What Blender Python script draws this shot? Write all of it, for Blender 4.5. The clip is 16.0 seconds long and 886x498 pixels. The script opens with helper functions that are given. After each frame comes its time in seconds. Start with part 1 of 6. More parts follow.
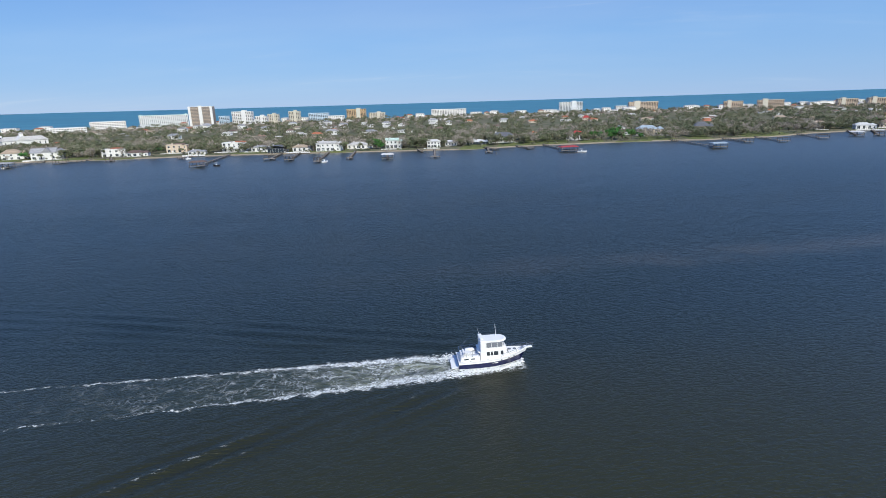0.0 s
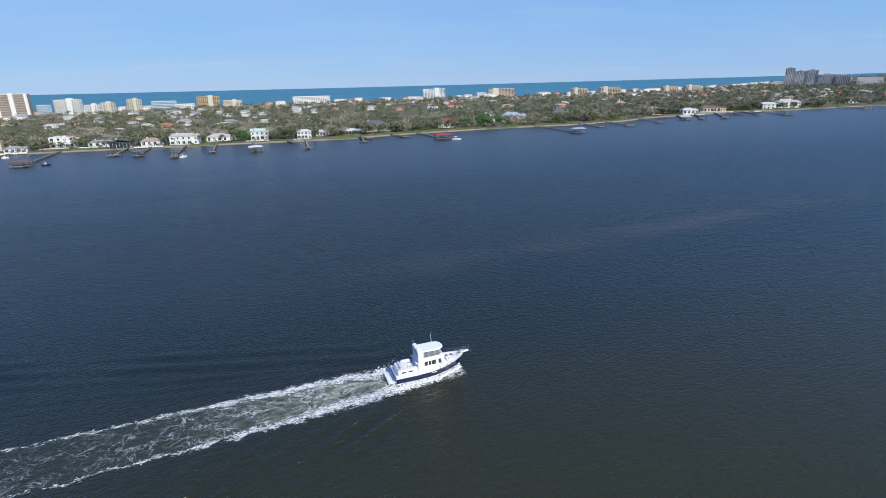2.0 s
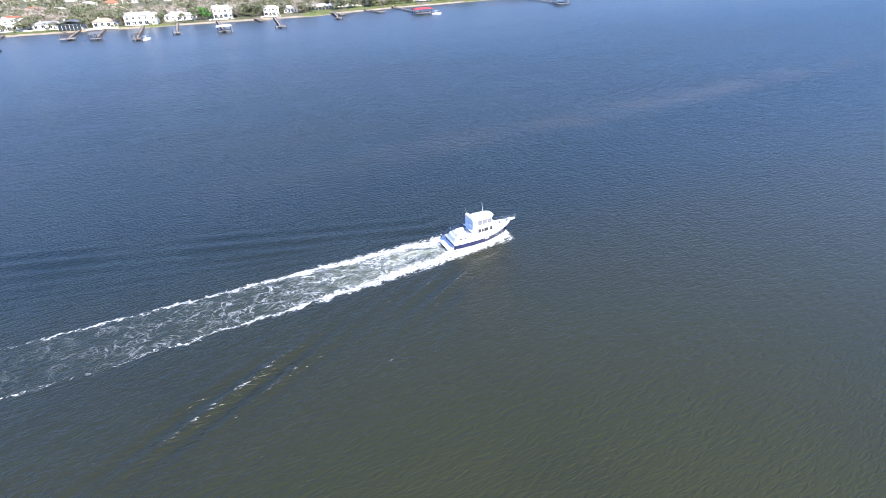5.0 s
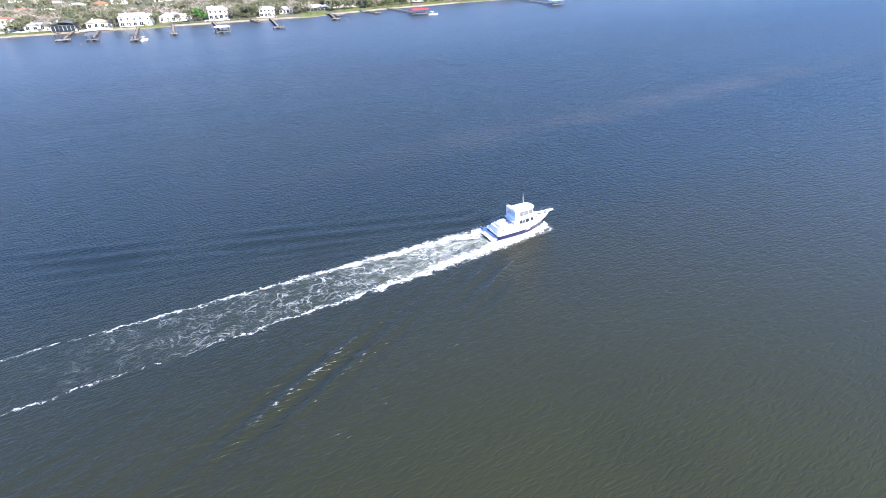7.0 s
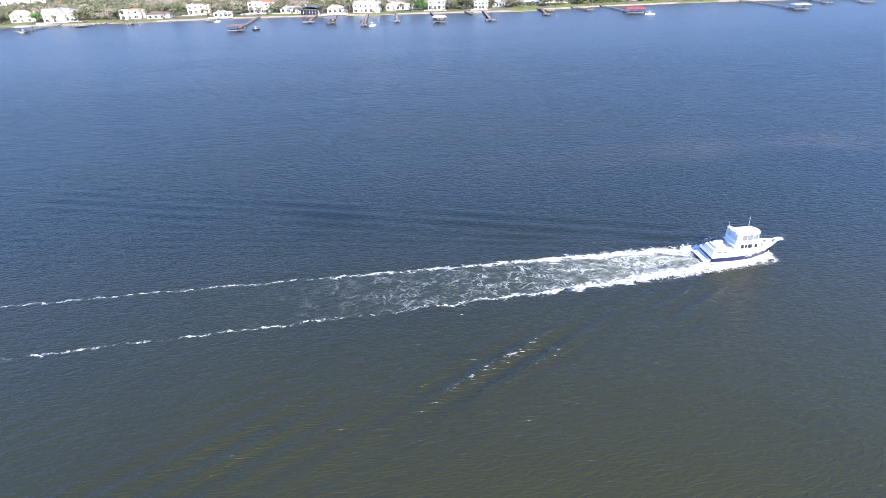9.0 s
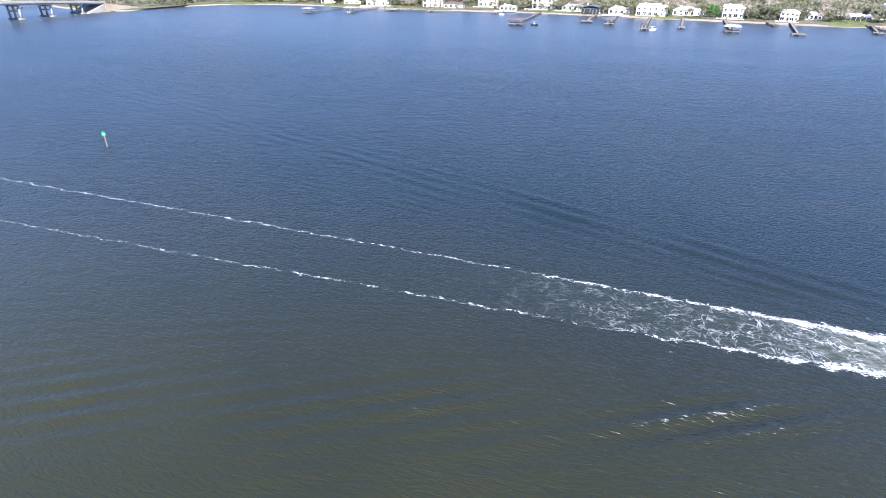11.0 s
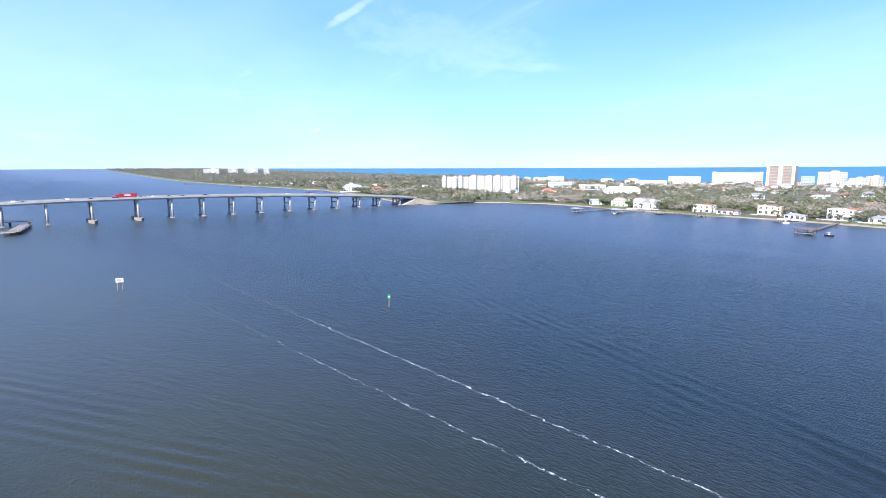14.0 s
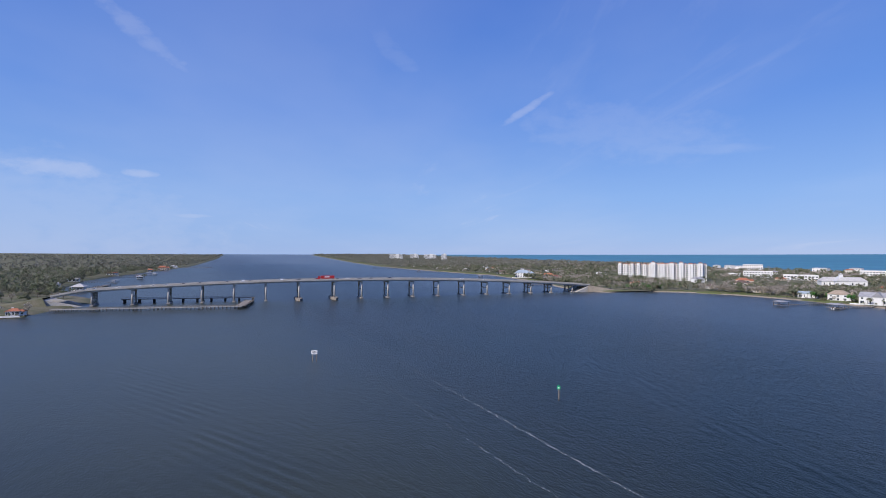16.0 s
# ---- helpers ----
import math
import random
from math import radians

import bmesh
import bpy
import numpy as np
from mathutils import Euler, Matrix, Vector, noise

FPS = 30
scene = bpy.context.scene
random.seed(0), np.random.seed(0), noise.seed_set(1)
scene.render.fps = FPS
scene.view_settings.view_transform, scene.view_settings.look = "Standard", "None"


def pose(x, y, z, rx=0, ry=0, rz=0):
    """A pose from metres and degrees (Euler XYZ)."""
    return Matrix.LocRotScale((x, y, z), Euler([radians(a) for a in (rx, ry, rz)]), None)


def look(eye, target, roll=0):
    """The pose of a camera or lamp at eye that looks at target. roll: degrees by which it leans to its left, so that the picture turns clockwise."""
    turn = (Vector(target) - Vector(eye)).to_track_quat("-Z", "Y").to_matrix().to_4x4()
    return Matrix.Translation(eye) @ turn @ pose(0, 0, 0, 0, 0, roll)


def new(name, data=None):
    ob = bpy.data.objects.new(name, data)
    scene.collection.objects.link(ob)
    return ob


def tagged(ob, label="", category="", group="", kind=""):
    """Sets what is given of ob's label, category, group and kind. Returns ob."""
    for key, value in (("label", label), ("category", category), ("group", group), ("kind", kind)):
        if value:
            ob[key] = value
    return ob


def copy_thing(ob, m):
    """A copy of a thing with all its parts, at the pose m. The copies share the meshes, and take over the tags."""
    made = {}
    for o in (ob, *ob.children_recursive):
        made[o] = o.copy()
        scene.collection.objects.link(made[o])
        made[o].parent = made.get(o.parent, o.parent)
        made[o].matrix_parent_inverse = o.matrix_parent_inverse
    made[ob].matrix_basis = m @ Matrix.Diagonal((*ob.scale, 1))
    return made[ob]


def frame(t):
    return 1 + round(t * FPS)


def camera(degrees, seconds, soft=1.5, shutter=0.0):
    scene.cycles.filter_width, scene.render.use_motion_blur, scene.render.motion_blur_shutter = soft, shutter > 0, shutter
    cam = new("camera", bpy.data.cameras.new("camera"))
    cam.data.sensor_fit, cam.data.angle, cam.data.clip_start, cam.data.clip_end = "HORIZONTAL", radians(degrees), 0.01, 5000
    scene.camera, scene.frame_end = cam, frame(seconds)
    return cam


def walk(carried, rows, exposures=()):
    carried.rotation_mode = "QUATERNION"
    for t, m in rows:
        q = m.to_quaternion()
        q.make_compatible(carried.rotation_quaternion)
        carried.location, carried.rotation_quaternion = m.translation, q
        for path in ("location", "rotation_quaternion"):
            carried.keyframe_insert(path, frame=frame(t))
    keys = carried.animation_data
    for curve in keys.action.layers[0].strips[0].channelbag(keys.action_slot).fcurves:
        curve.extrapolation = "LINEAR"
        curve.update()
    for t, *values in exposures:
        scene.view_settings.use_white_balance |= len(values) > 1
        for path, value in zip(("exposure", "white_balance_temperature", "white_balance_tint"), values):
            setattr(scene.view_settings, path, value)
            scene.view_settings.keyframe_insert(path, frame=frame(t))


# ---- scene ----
# ================= camera =================
cam = camera(80.1, 16.0, soft=0.9)
PATH = [  # seconds, x, y, z, yaw, pitch, roll
    (0, 41.80, 0.89, 43.99, 9.10, -15.81, 1.59),
    (0.5, 39.12, 4.41, 43.74, 8.74, -15.75, 1.47),
    (1, 36.89, 7.22, 43.84, 6.46, -15.74, 1.66),
    (1.5, 34.69, 8.06, 44.38, 1.34, -15.76, 1.64),
    (2, 32.15, 6.68, 45.46, -5.37, -17.55, 1.41),
    (2.5, 29.95, 5.13, 45.77, -7.54, -25.25, 2.01),
    (3, 27.83, 4.14, 46.17, -7.94, -30.06, 2.14),
    (3.5, 25.28, 3.50, 46.07, -8.24, -30.04, 2.11),
    (4, 22.63, 2.55, 46.22, -8.56, -29.99, 2.04),
    (6.5, 9.42, 1.30, 45.79, -10.65, -29.78, 1.86),
    (7, 6.87, 0.93, 45.81, -10.93, -29.77, 1.84),
    (7.5, 3.97, 0.92, 45.74, -8.91, -29.70, 1.75),
    (8, 0.96, 0.69, 45.64, -2.24, -29.56, 1.29),
    (8.2, 0.00, 0.00, 46.00, 0.31, -29.58, 1.18),
    (10.3, 0.00, 0.00, 46.00, 25.54, -29.31, 1.05),
    (10.5, 0.00, 0.00, 46.00, 28.94, -29.32, 0.59),
    (11, 0.00, 0.00, 46.00, 36.57, -29.25, 0.33),
    (11.5, 0.00, 0.00, 46.00, 42.87, -29.23, 0.12),
    (12, 0.00, 0.00, 46.00, 48.55, -29.30, -0.16),
    (12.5, 0.00, 0.00, 46.00, 54.84, -30.66, 0.39),
    (13, 0.00, 0.00, 46.00, 58.51, -30.76, 0.18),
    (13.5, 0.00, 0.00, 46.00, 60.98, -21.66, 0.29),
    (14, 0.00, 0.00, 46.00, 63.95, -9.03, 0.11),
    (14.5, 0.00, 0.00, 46.00, 68.57, 0.47, 0.13),
    (15, 0.00, 0.00, 46.00, 70.86, 0.41, -0.05),
    (15.5, 0.00, 0.00, 46.00, 73.11, 0.39, -0.10),
    (16, 0.00, 0.00, 46.00, 82.38, 0.30, -0.06),
]

EXPOSURES = [  # seconds, stops, kelvin, tint
    (0.0, 0.10, 6500, 4), (1.5, 0.12, 6500, 4), (2.2, 0.16, 6500, 5), (3.0, 0.68, 6500, 8), (3.5, 0.92, 6500, 9), (4.2, 1.3, 6550, 10), (6.4, 1.48, 6600, 11), (8.2, 1.48, 6600, 12),
    (10.4, 1.50, 6550, 13), (12.0, 1.53, 6500, 13), (13.0, 1.50, 6350, 13), (13.6, 1.46, 6300, 12), (14.1, 1.08, 6300, 12), (14.6, 0.70, 6400, 15), (15.3, 0.32, 6400, 16), (16.0, 0.0, 6380, 16),
]
walk(cam, [(t, pose(x, y, z, 90 + pitch, roll, yaw)) for t, x, y, z, yaw, pitch, roll in PATH], EXPOSURES)

# ================= sky and sun =================
SUN = Vector((0.46, -0.64, 0.62)).normalized()
world = bpy.data.worlds.new("sky")
scene.world = world
world.use_nodes = True
wn, wl = world.node_tree.nodes, world.node_tree.links
wn.clear()
sky = wn.new("ShaderNodeTexSky")
sky.sky_type, sky.sun_disc = "NISHITA", False
sky.sun_elevation = math.asin(SUN.z)
sky.sun_rotation = math.atan2(SUN.x, SUN.y)
sky.altitude, sky.air_density, sky.dust_density, sky.ozone_density = 0.0, 1.0, 0.0, 4.0
coord = wn.new("ShaderNodeTexCoord")


def wmath(op, a, c=0.0, clamp=False):
    node = wn.new("ShaderNodeMath")
    node.operation, node.use_clamp = op, clamp
    for v, socket in ((a, node.inputs[0]), (c, node.inputs[1])):
        if isinstance(v, bpy.types.NodeSocket):
            wl.new(v, socket)
        else:
            socket.default_value = v
    return node.outputs[0]


def wmix(fac, a, c, mode="MIX"):
    node = wn.new("ShaderNodeMix")
    node.data_type, node.blend_type = "RGBA", mode
    for v, key in ((fac, "Factor"), (a, "A"), (c, "B")):
        if isinstance(v, bpy.types.NodeSocket):
            wl.new(v, node.inputs[key])
        else:
            node.inputs[key].default_value = (*v, 1) if isinstance(v, tuple) else v
    return node.outputs["Result"]


def wrange(v, low, high, to0=0.0, to1=1.0):
    node = wn.new("ShaderNodeMapRange")
    node.interpolation_type = "SMOOTHSTEP"
    for key, x in (("From Min", low), ("From Max", high), ("To Min", to0), ("To Max", to1)):
        node.inputs[key].default_value = x
    wl.new(v, node.inputs["Value"])
    return node.outputs[0]


dome = wn.new("ShaderNodeSeparateXYZ")
wl.new(coord.outputs["Generated"], dome.inputs[0])
up = dome.outputs["Z"]
# clear winter air: the sky model, evened out towards a milky blue horizon
air = wn.new("ShaderNodeValToRGB")
air.color_ramp.elements[0].position, air.color_ramp.elements[0].color = 0.0, (2.4, 4.0, 7.1, 1)
air.color_ramp.elements[1].position, air.color_ramp.elements[1].color = 1.0, (0.25, 0.95, 4.0, 1)
for at, tone in ((0.10, (2.0, 3.78, 7.3, 1)), (0.25, (1.09, 2.63, 6.8, 1)), (0.48, (0.50, 1.60, 5.7, 1))):
    air.color_ramp.elements.new(at).color = tone
wl.new(wmath("MAXIMUM", up, 0.0), air.inputs[0])
clear = wmix(0.86, sky.outputs[0], air.outputs[0])
# thin cirrus on the dome
lifted = wmath("ADD", up, 0.14)
height3 = wn.new("ShaderNodeCombineXYZ")
for socket in height3.inputs:
    wl.new(lifted, socket)
flat = wn.new("ShaderNodeVectorMath")
flat.operation = "DIVIDE"
wl.new(coord.outputs["Generated"], flat.inputs[0])
wl.new(height3.outputs[0], flat.inputs[1])


def wnoise(vector, scale, detail, rough, stretch, turn, offset, distort=0.0):
    m = wn.new("ShaderNodeMapping")
    m.inputs["Rotation"].default_value, m.inputs["Scale"].default_value, m.inputs["Location"].default_value = (0, 0, turn), stretch, offset
    wl.new(vector, m.inputs["Vector"])
    t = wn.new("ShaderNodeTexNoise")
    t.inputs["Scale"].default_value, t.inputs["Detail"].default_value = scale, detail
    t.inputs["Roughness"].default_value, t.inputs["Distortion"].default_value = rough, distort
    wl.new(m.outputs[0], t.inputs["Vector"])
    return t.outputs["Fac"]


veil = wrange(wnoise(flat.outputs[0], 0.55, 5, 0.55, (0.5, 0.8, 1), 0.9, (3.1, 0.4, 0)), 0.42, 0.75)
wisp = wrange(wnoise(flat.outputs[0], 2.4, 9, 0.62, (0.14, 0.6, 1), 0.9, (1.7, 5.2, 0), 0.7), 0.46, 0.86)
cirrus = wmath("MULTIPLY", wmath("MULTIPLY", veil, wisp), 0.62)
cirrus = wmath("MAXIMUM", cirrus, wmath("MULTIPLY", veil, 0.13))
# a few small low clouds in the north-west
az = wmath("ARCTAN2", wmath("MULTIPLY", dome.outputs["X"], -1.0), dome.outputs["Y"])
el = wmath("ARCSINE", up)
rough_edge = wmath("MULTIPLY", wmath("SUBTRACT", wnoise(coord.outputs["Generated"], 22.0, 6, 0.6, (1, 1, 2), 0.0, (0, 0, 0)), 0.5), 2.6)
puffs = None
# azimuth, elevation, half width, half height, tilt, density
for a0, e0, wa, we, tilt, dense in ((118.5, 7.2, 4.6, 0.95, 0, 0.34), (112.3, 7.3, 1.7, 0.45, 0, 0.32), (107.5, 3.5, 2.3, 0.28, 0, 0.26), (64.0, 12.5, 11.0, 3.2, 8, 0.12),
                                    (112.5, 20.0, 6.0, 1.1, 35, 0.20), (73.3, 15.0, 3.4, 0.45, -30, 0.26), (88.0, 21.0, 5.0, 1.3, 40, 0.10), (57.0, 10.0, 7.0, 0.6, 4, 0.12),
                                    (121.0, 3.0, 19.0, 6.0, 0, 0.17)):
    da, de = wmath("SUBTRACT", az, radians(a0)), wmath("SUBTRACT", el, radians(e0))
    c0, s0 = math.cos(radians(tilt)), math.sin(radians(tilt))
    dx = wmath("DIVIDE", wmath("ADD", wmath("MULTIPLY", da, c0), wmath("MULTIPLY", de, s0)), radians(wa))
    dy = wmath("DIVIDE", wmath("SUBTRACT", wmath("MULTIPLY", de, c0), wmath("MULTIPLY", da, s0)), radians(we))
    d2 = wmath("ADD", wmath("ADD", wmath("MULTIPLY", dx, dx), wmath("MULTIPLY", dy, dy)), rough_edge)
    one = wrange(d2, -0.2, 1.4, dense, 0.0)
    puffs = one if puffs is None else wmath("MAXIMUM", puffs, one)
heaven = wmix(wmath("MAXIMUM", cirrus, puffs), clear, (6.3, 6.7, 7.6))
backg = wn.new("ShaderNodeBackground")
backg.inputs["Strength"].default_value = 0.11
wl.new(heaven, backg.inputs["Color"])
wout = wn.new("ShaderNodeOutputWorld")
wl.new(backg.outputs[0], wout.inputs["Surface"])

sun_data = bpy.data.lights.new("sun", "SUN")
sun_data.energy, sun_data.angle, sun_data.color = 4.3, radians(0.55), (1.0, 0.95, 0.87)
sun = new("sun", sun_data)
sun.matrix_world = look(SUN * 300, (0, 0, 0))


# ================= materials =================
class Nodes:
    """A few short words for building a node material."""

    def __init__(self, name):
        self.mat = bpy.data.materials.new(name)
        self.mat.use_nodes = True
        self.tree = self.mat.node_tree
        self.bsdf = self.tree.nodes["Principled BSDF"]
        self.where = self.tree.nodes.new("ShaderNodeTexCoord").outputs["Object"]

    def wire(self, value, socket):
        if isinstance(value, bpy.types.NodeSocket):
            self.tree.links.new(value, socket)
        else:
            socket.default_value = value

    def math(self, op, a, b=0.0, clamp=False):
        node = self.tree.nodes.new("ShaderNodeMath")
        node.operation, node.use_clamp = op, clamp
        self.wire(a, node.inputs[0])
        self.wire(b, node.inputs[1])
        return node.outputs[0]

    def step(self, value, low, high, to0=0.0, to1=1.0):
        node = self.tree.nodes.new("ShaderNodeMapRange")
        node.interpolation_type = "SMOOTHSTEP"
        for key, v in (("Value", value), ("From Min", low), ("From Max", high), ("To Min", to0), ("To Max", to1)):
            self.wire(v, node.inputs[key])
        return node.outputs[0]

    def noise(self, scale, detail=4, rough=0.55, stretch=None, turn=0.0, distort=0.0, where=None, offset=(0, 0, 0)):
        at = where or self.where
        if stretch or turn or any(offset):
            m = self.tree.nodes.new("ShaderNodeMapping")
            m.inputs["Rotation"].default_value = (0, 0, turn)
            m.inputs["Scale"].default_value = stretch or (1, 1, 1)
            m.inputs["Location"].default_value = offset
            self.tree.links.new(at, m.inputs["Vector"])
            at = m.outputs[0]
        node = self.tree.nodes.new("ShaderNodeTexNoise")
        node.inputs["Scale"].default_value, node.inputs["Detail"].default_value = scale, detail
        node.inputs["Roughness"].default_value, node.inputs["Distortion"].default_value = rough, distort
        self.tree.links.new(at, node.inputs["Vector"])
        return node.outputs["Fac"]

    def mix(self, fac, a, b):
        node = self.tree.nodes.new("ShaderNodeMix")
        node.data_type = "RGBA"
        self.wire(fac, node.inputs["Factor"])
        for key, v in (("A", a), ("B", b)):
            self.wire((*v, 1) if isinstance(v, tuple) else v, node.inputs[key])
        return node.outputs["Result"]

    def bump(self, height, strength, distance, normal=None):
        node = self.tree.nodes.new("ShaderNodeBump")
        node.inputs["Strength"].default_value, node.inputs["Distance"].default_value = strength, distance
        self.tree.links.new(height, node.inputs["Height"])
        if normal:
            self.tree.links.new(normal, node.inputs["Normal"])
        return node.outputs[0]

    def set(self, **values):
        for key, v in values.items():
            self.wire((*v, 1) if isinstance(v, tuple) and len(v) == 3 else v, self.bsdf.inputs[key.replace("_", " ")])
        return self.mat


def surface(name, color, rough=0.7, metal=0.0, vary=0.22, grain=6.0, blotch=0.6, bump=0.15, spec=0.4, random=0.0, stain=None):
    """A plain real-world surface: base colour, broad blotches, fine grain and a little relief."""
    n = Nodes(name)
    dark = tuple(c * (1 - vary) for c in color)
    lite = tuple(min(1.0, c * (1 + vary * 0.7)) for c in color)
    big, fine = n.noise(blotch, 5, 0.6), n.noise(grain, 4, 0.65)
    base = n.mix(n.step(big, 0.3, 0.7), dark, lite)
    base = n.mix(n.math("MULTIPLY", n.step(fine, 0.35, 0.75), 0.5), base, stain or dark)
    if random:
        info = n.tree.nodes.new("ShaderNodeObjectInfo").outputs["Random"]
        hue = n.tree.nodes.new("ShaderNodeHueSaturation")
        n.wire(n.step(info, 0.0, 1.0, 1 - random, 1 + random), hue.inputs["Value"])
        n.wire(base, hue.inputs["Color"])
        base = hue.outputs[0]
    n.set(Base_Color=base, Roughness=rough, Metallic=metal, Specular_IOR_Level=spec)
    if bump:
        n.set(Normal=n.bump(fine, bump, 0.03))
    return n.mat


def foliage(name, green, brown, amount, scale=0.11, gloss=0.7):
    """Leaves that vary from tree to tree and from clump to clump."""
    n = Nodes(name)
    tone = n.noise(scale, 3, 0.6)
    clump = n.noise(0.9, 3, 0.6)
    island = n.tree.nodes.new("ShaderNodeNewGeometry").outputs["Random Per Island"]
    base = n.mix(n.step(tone, 0.5 - amount, 0.62), green, brown)
    base = n.mix(n.math("MULTIPLY", n.step(clump, 0.35, 0.7), 0.5), base, tuple(c * 0.6 for c in green))
    hue = n.tree.nodes.new("ShaderNodeHueSaturation")
    n.wire(n.step(island, 0, 1, 0.72, 1.28), hue.inputs["Value"])
    n.wire(base, hue.inputs["Color"])
    n.set(Base_Color=hue.outputs[0], Roughness=gloss, Specular_IOR_Level=0.25)
    return n.mat


HEADING = radians(17.8)       # the way the boat has come
STERN = (29.4, 81.6, 0.0)


def water_material():
    """Brackish river: olive body, wind ripples, silt streaks and the boat's wake of foam (x: ahead of the stern, y: to port)."""
    n = Nodes("river_water")
    sep = n.tree.nodes.new("ShaderNodeSeparateXYZ")
    n.wire(n.where, sep.inputs[0])
    x, y = sep.outputs[0], sep.outputs[1]
    behind = n.math("MULTIPLY", x, -1.0)
    s = n.math("MAXIMUM", behind, 0.0)
    root = n.math("SQRT", s)
    # the hull lies a little across its track; the track bends slightly
    keel = n.math("ADD", y, n.math("MULTIPLY", n.math("MAXIMUM", x, 0.0), 0.066))
    keel = n.math("ADD", keel, n.step(s, 25.0, 110.0, 0.0, -0.35))
    side = n.math("ABSOLUTE", keel)
    wobble = n.math("MULTIPLY", n.math("SUBTRACT", n.noise(0.16, 3, 0.6), 0.5), 2.6)
    grown = n.math("MINIMUM", n.math("MULTIPLY", s, 0.02), 1.0)
    wobble = n.math("MULTIPLY", wobble, n.math("ADD", 0.45, grown))
    half = n.math("ADD", 2.35, n.math("MULTIPLY", root, 0.43))
    half = n.math("ADD", half, n.math("MULTIPLY", wobble, 0.55))
    # along the hull the foam starts at the stem
    from_bow = n.math("SUBTRACT", 12.3, x)
    half_bow = n.math("ADD", 0.75, n.math("MULTIPLY", from_bow, 0.172))
    astern = n.step(x, -0.6, 0.6, 1.0, 0.0)
    half = n.math("ADD", n.math("MULTIPLY", half, astern), n.math("MULTIPLY", half_bow, n.math("SUBTRACT", 1.0, astern)))
    fade = n.math("POWER", 2.718, n.math("MULTIPLY", s, -0.026))
    thick = n.math("ADD", 0.28, n.math("MULTIPLY", fade, 1.05))
    jog = n.math("MULTIPLY", n.math("SUBTRACT", n.noise(0.45, 3, 0.6), 0.5), n.math("ADD", 0.6, n.math("MULTIPLY", grown, 1.1)))
    off = n.math("ABSOLUTE", n.math("ADD", n.math("SUBTRACT", side, half), jog))
    line = n.math("SUBTRACT", 1.0, n.math("DIVIDE", off, thick))
    fine = n.noise(1.6, 8, 0.78, stretch=(0.75, 1.3, 1), turn=-0.5, distort=1.2)
    patch = n.noise(0.42, 3, 0.6)
    breakup = n.math("ADD", n.math("MULTIPLY", n.math("SUBTRACT", fine, 0.5), 6.6), n.math("MULTIPLY", n.math("SUBTRACT", patch, 0.5), 3.0))
    line = n.math("ADD", line, breakup)
    far_cut = n.step(s, 70.0, 160.0, 0.0, -0.20)
    cut = n.math("ADD", n.step(s, 2.0, 50.0, -0.1, 0.72), far_cut)
    port = n.step(y, -2.0, 2.0, 0.22, 0.0)          # the starboard line frays sooner
    cut = n.math("ADD", cut, n.math("MULTIPLY", port, grown))
    ahead = n.step(from_bow, -0.2, 0.8)
    edge = n.math("MULTIPLY", n.step(line, cut, n.math("ADD", cut, 0.5)), ahead)
    edge = n.math("MULTIPLY", edge, n.step(off, thick, n.math("MULTIPLY", thick, 2.1), 1.0, 0.0))
    edge = n.math("MULTIPLY", edge, n.step(s, 20.0, 240.0, 1.0, 0.35))
    edge = n.math("MULTIPLY", edge, n.step(n.noise(1.9, 7, 0.75, distort=0.9, offset=(3, 8, 0)), 0.40, 0.56, 0.30, 1.0))
    # churned water between the two lines: lacy veins
    inside = n.math("MULTIPLY", n.step(n.math("SUBTRACT", half, side), -0.3, 0.7), n.step(x, -0.5, 0.3, 1.0, 0.0))
    vein1 = n.math("ABSOLUTE", n.math("SUBTRACT", n.noise(0.26, 4, 0.55, distort=1.2), 0.5))
    vein2 = n.math("ABSOLUTE", n.math("SUBTRACT", n.noise(0.5, 4, 0.55, distort=1.0, offset=(9, 4, 0)), 0.5))
    near = n.math("POWER", 2.718, n.math("MULTIPLY", s, -0.021))
    width = n.math("MULTIPLY", near, 0.035)
    lace = n.math("MAXIMUM", n.step(vein1, 0.0, width, 1.0, 0.0), n.math("MULTIPLY", n.step(vein2, 0.0, width, 1.0, 0.0), 0.6))
    lace = n.math("MULTIPLY", n.math("MULTIPLY", lace, inside), n.math("MULTIPLY", n.step(s, 5.0, 85.0, 0.72, 0.0), n.step(n.noise(0.35, 3, 0.6), 0.36, 0.56)))
    boil = n.math("MULTIPLY", n.math("MULTIPLY", inside, n.step(s, 1.0, 34.0, 1.0, 0.0)), n.step(n.noise(0.9, 6, 0.7, stretch=(0.45, 1.3, 1)), 0.42, 0.72))
    crest = n.math("MULTIPLY", n.step(sep.outputs[2], 0.10, 0.20), n.step(n.noise(1.5, 7, 0.75, stretch=(0.5, 1.4, 1), turn=-0.5), 0.54, 0.66))
    foam = n.math("MAXIMUM", n.math("MAXIMUM", edge, lace), n.math("MULTIPLY", boil, 0.5))
    foam = n.math("MAXIMUM", foam, n.math("MULTIPLY", crest, 0.6), clamp=True)
    # water body: olive, with silt bands and aerated green water in the wake
    silt = n.noise(0.006, 4, 0.6, stretch=(0.35, 1.6, 1), turn=-0.12)
    body = n.mix(n.step(silt, 0.42, 0.68), (0.0080, 0.0135, 0.0090), (0.0150, 0.0165, 0.0075))
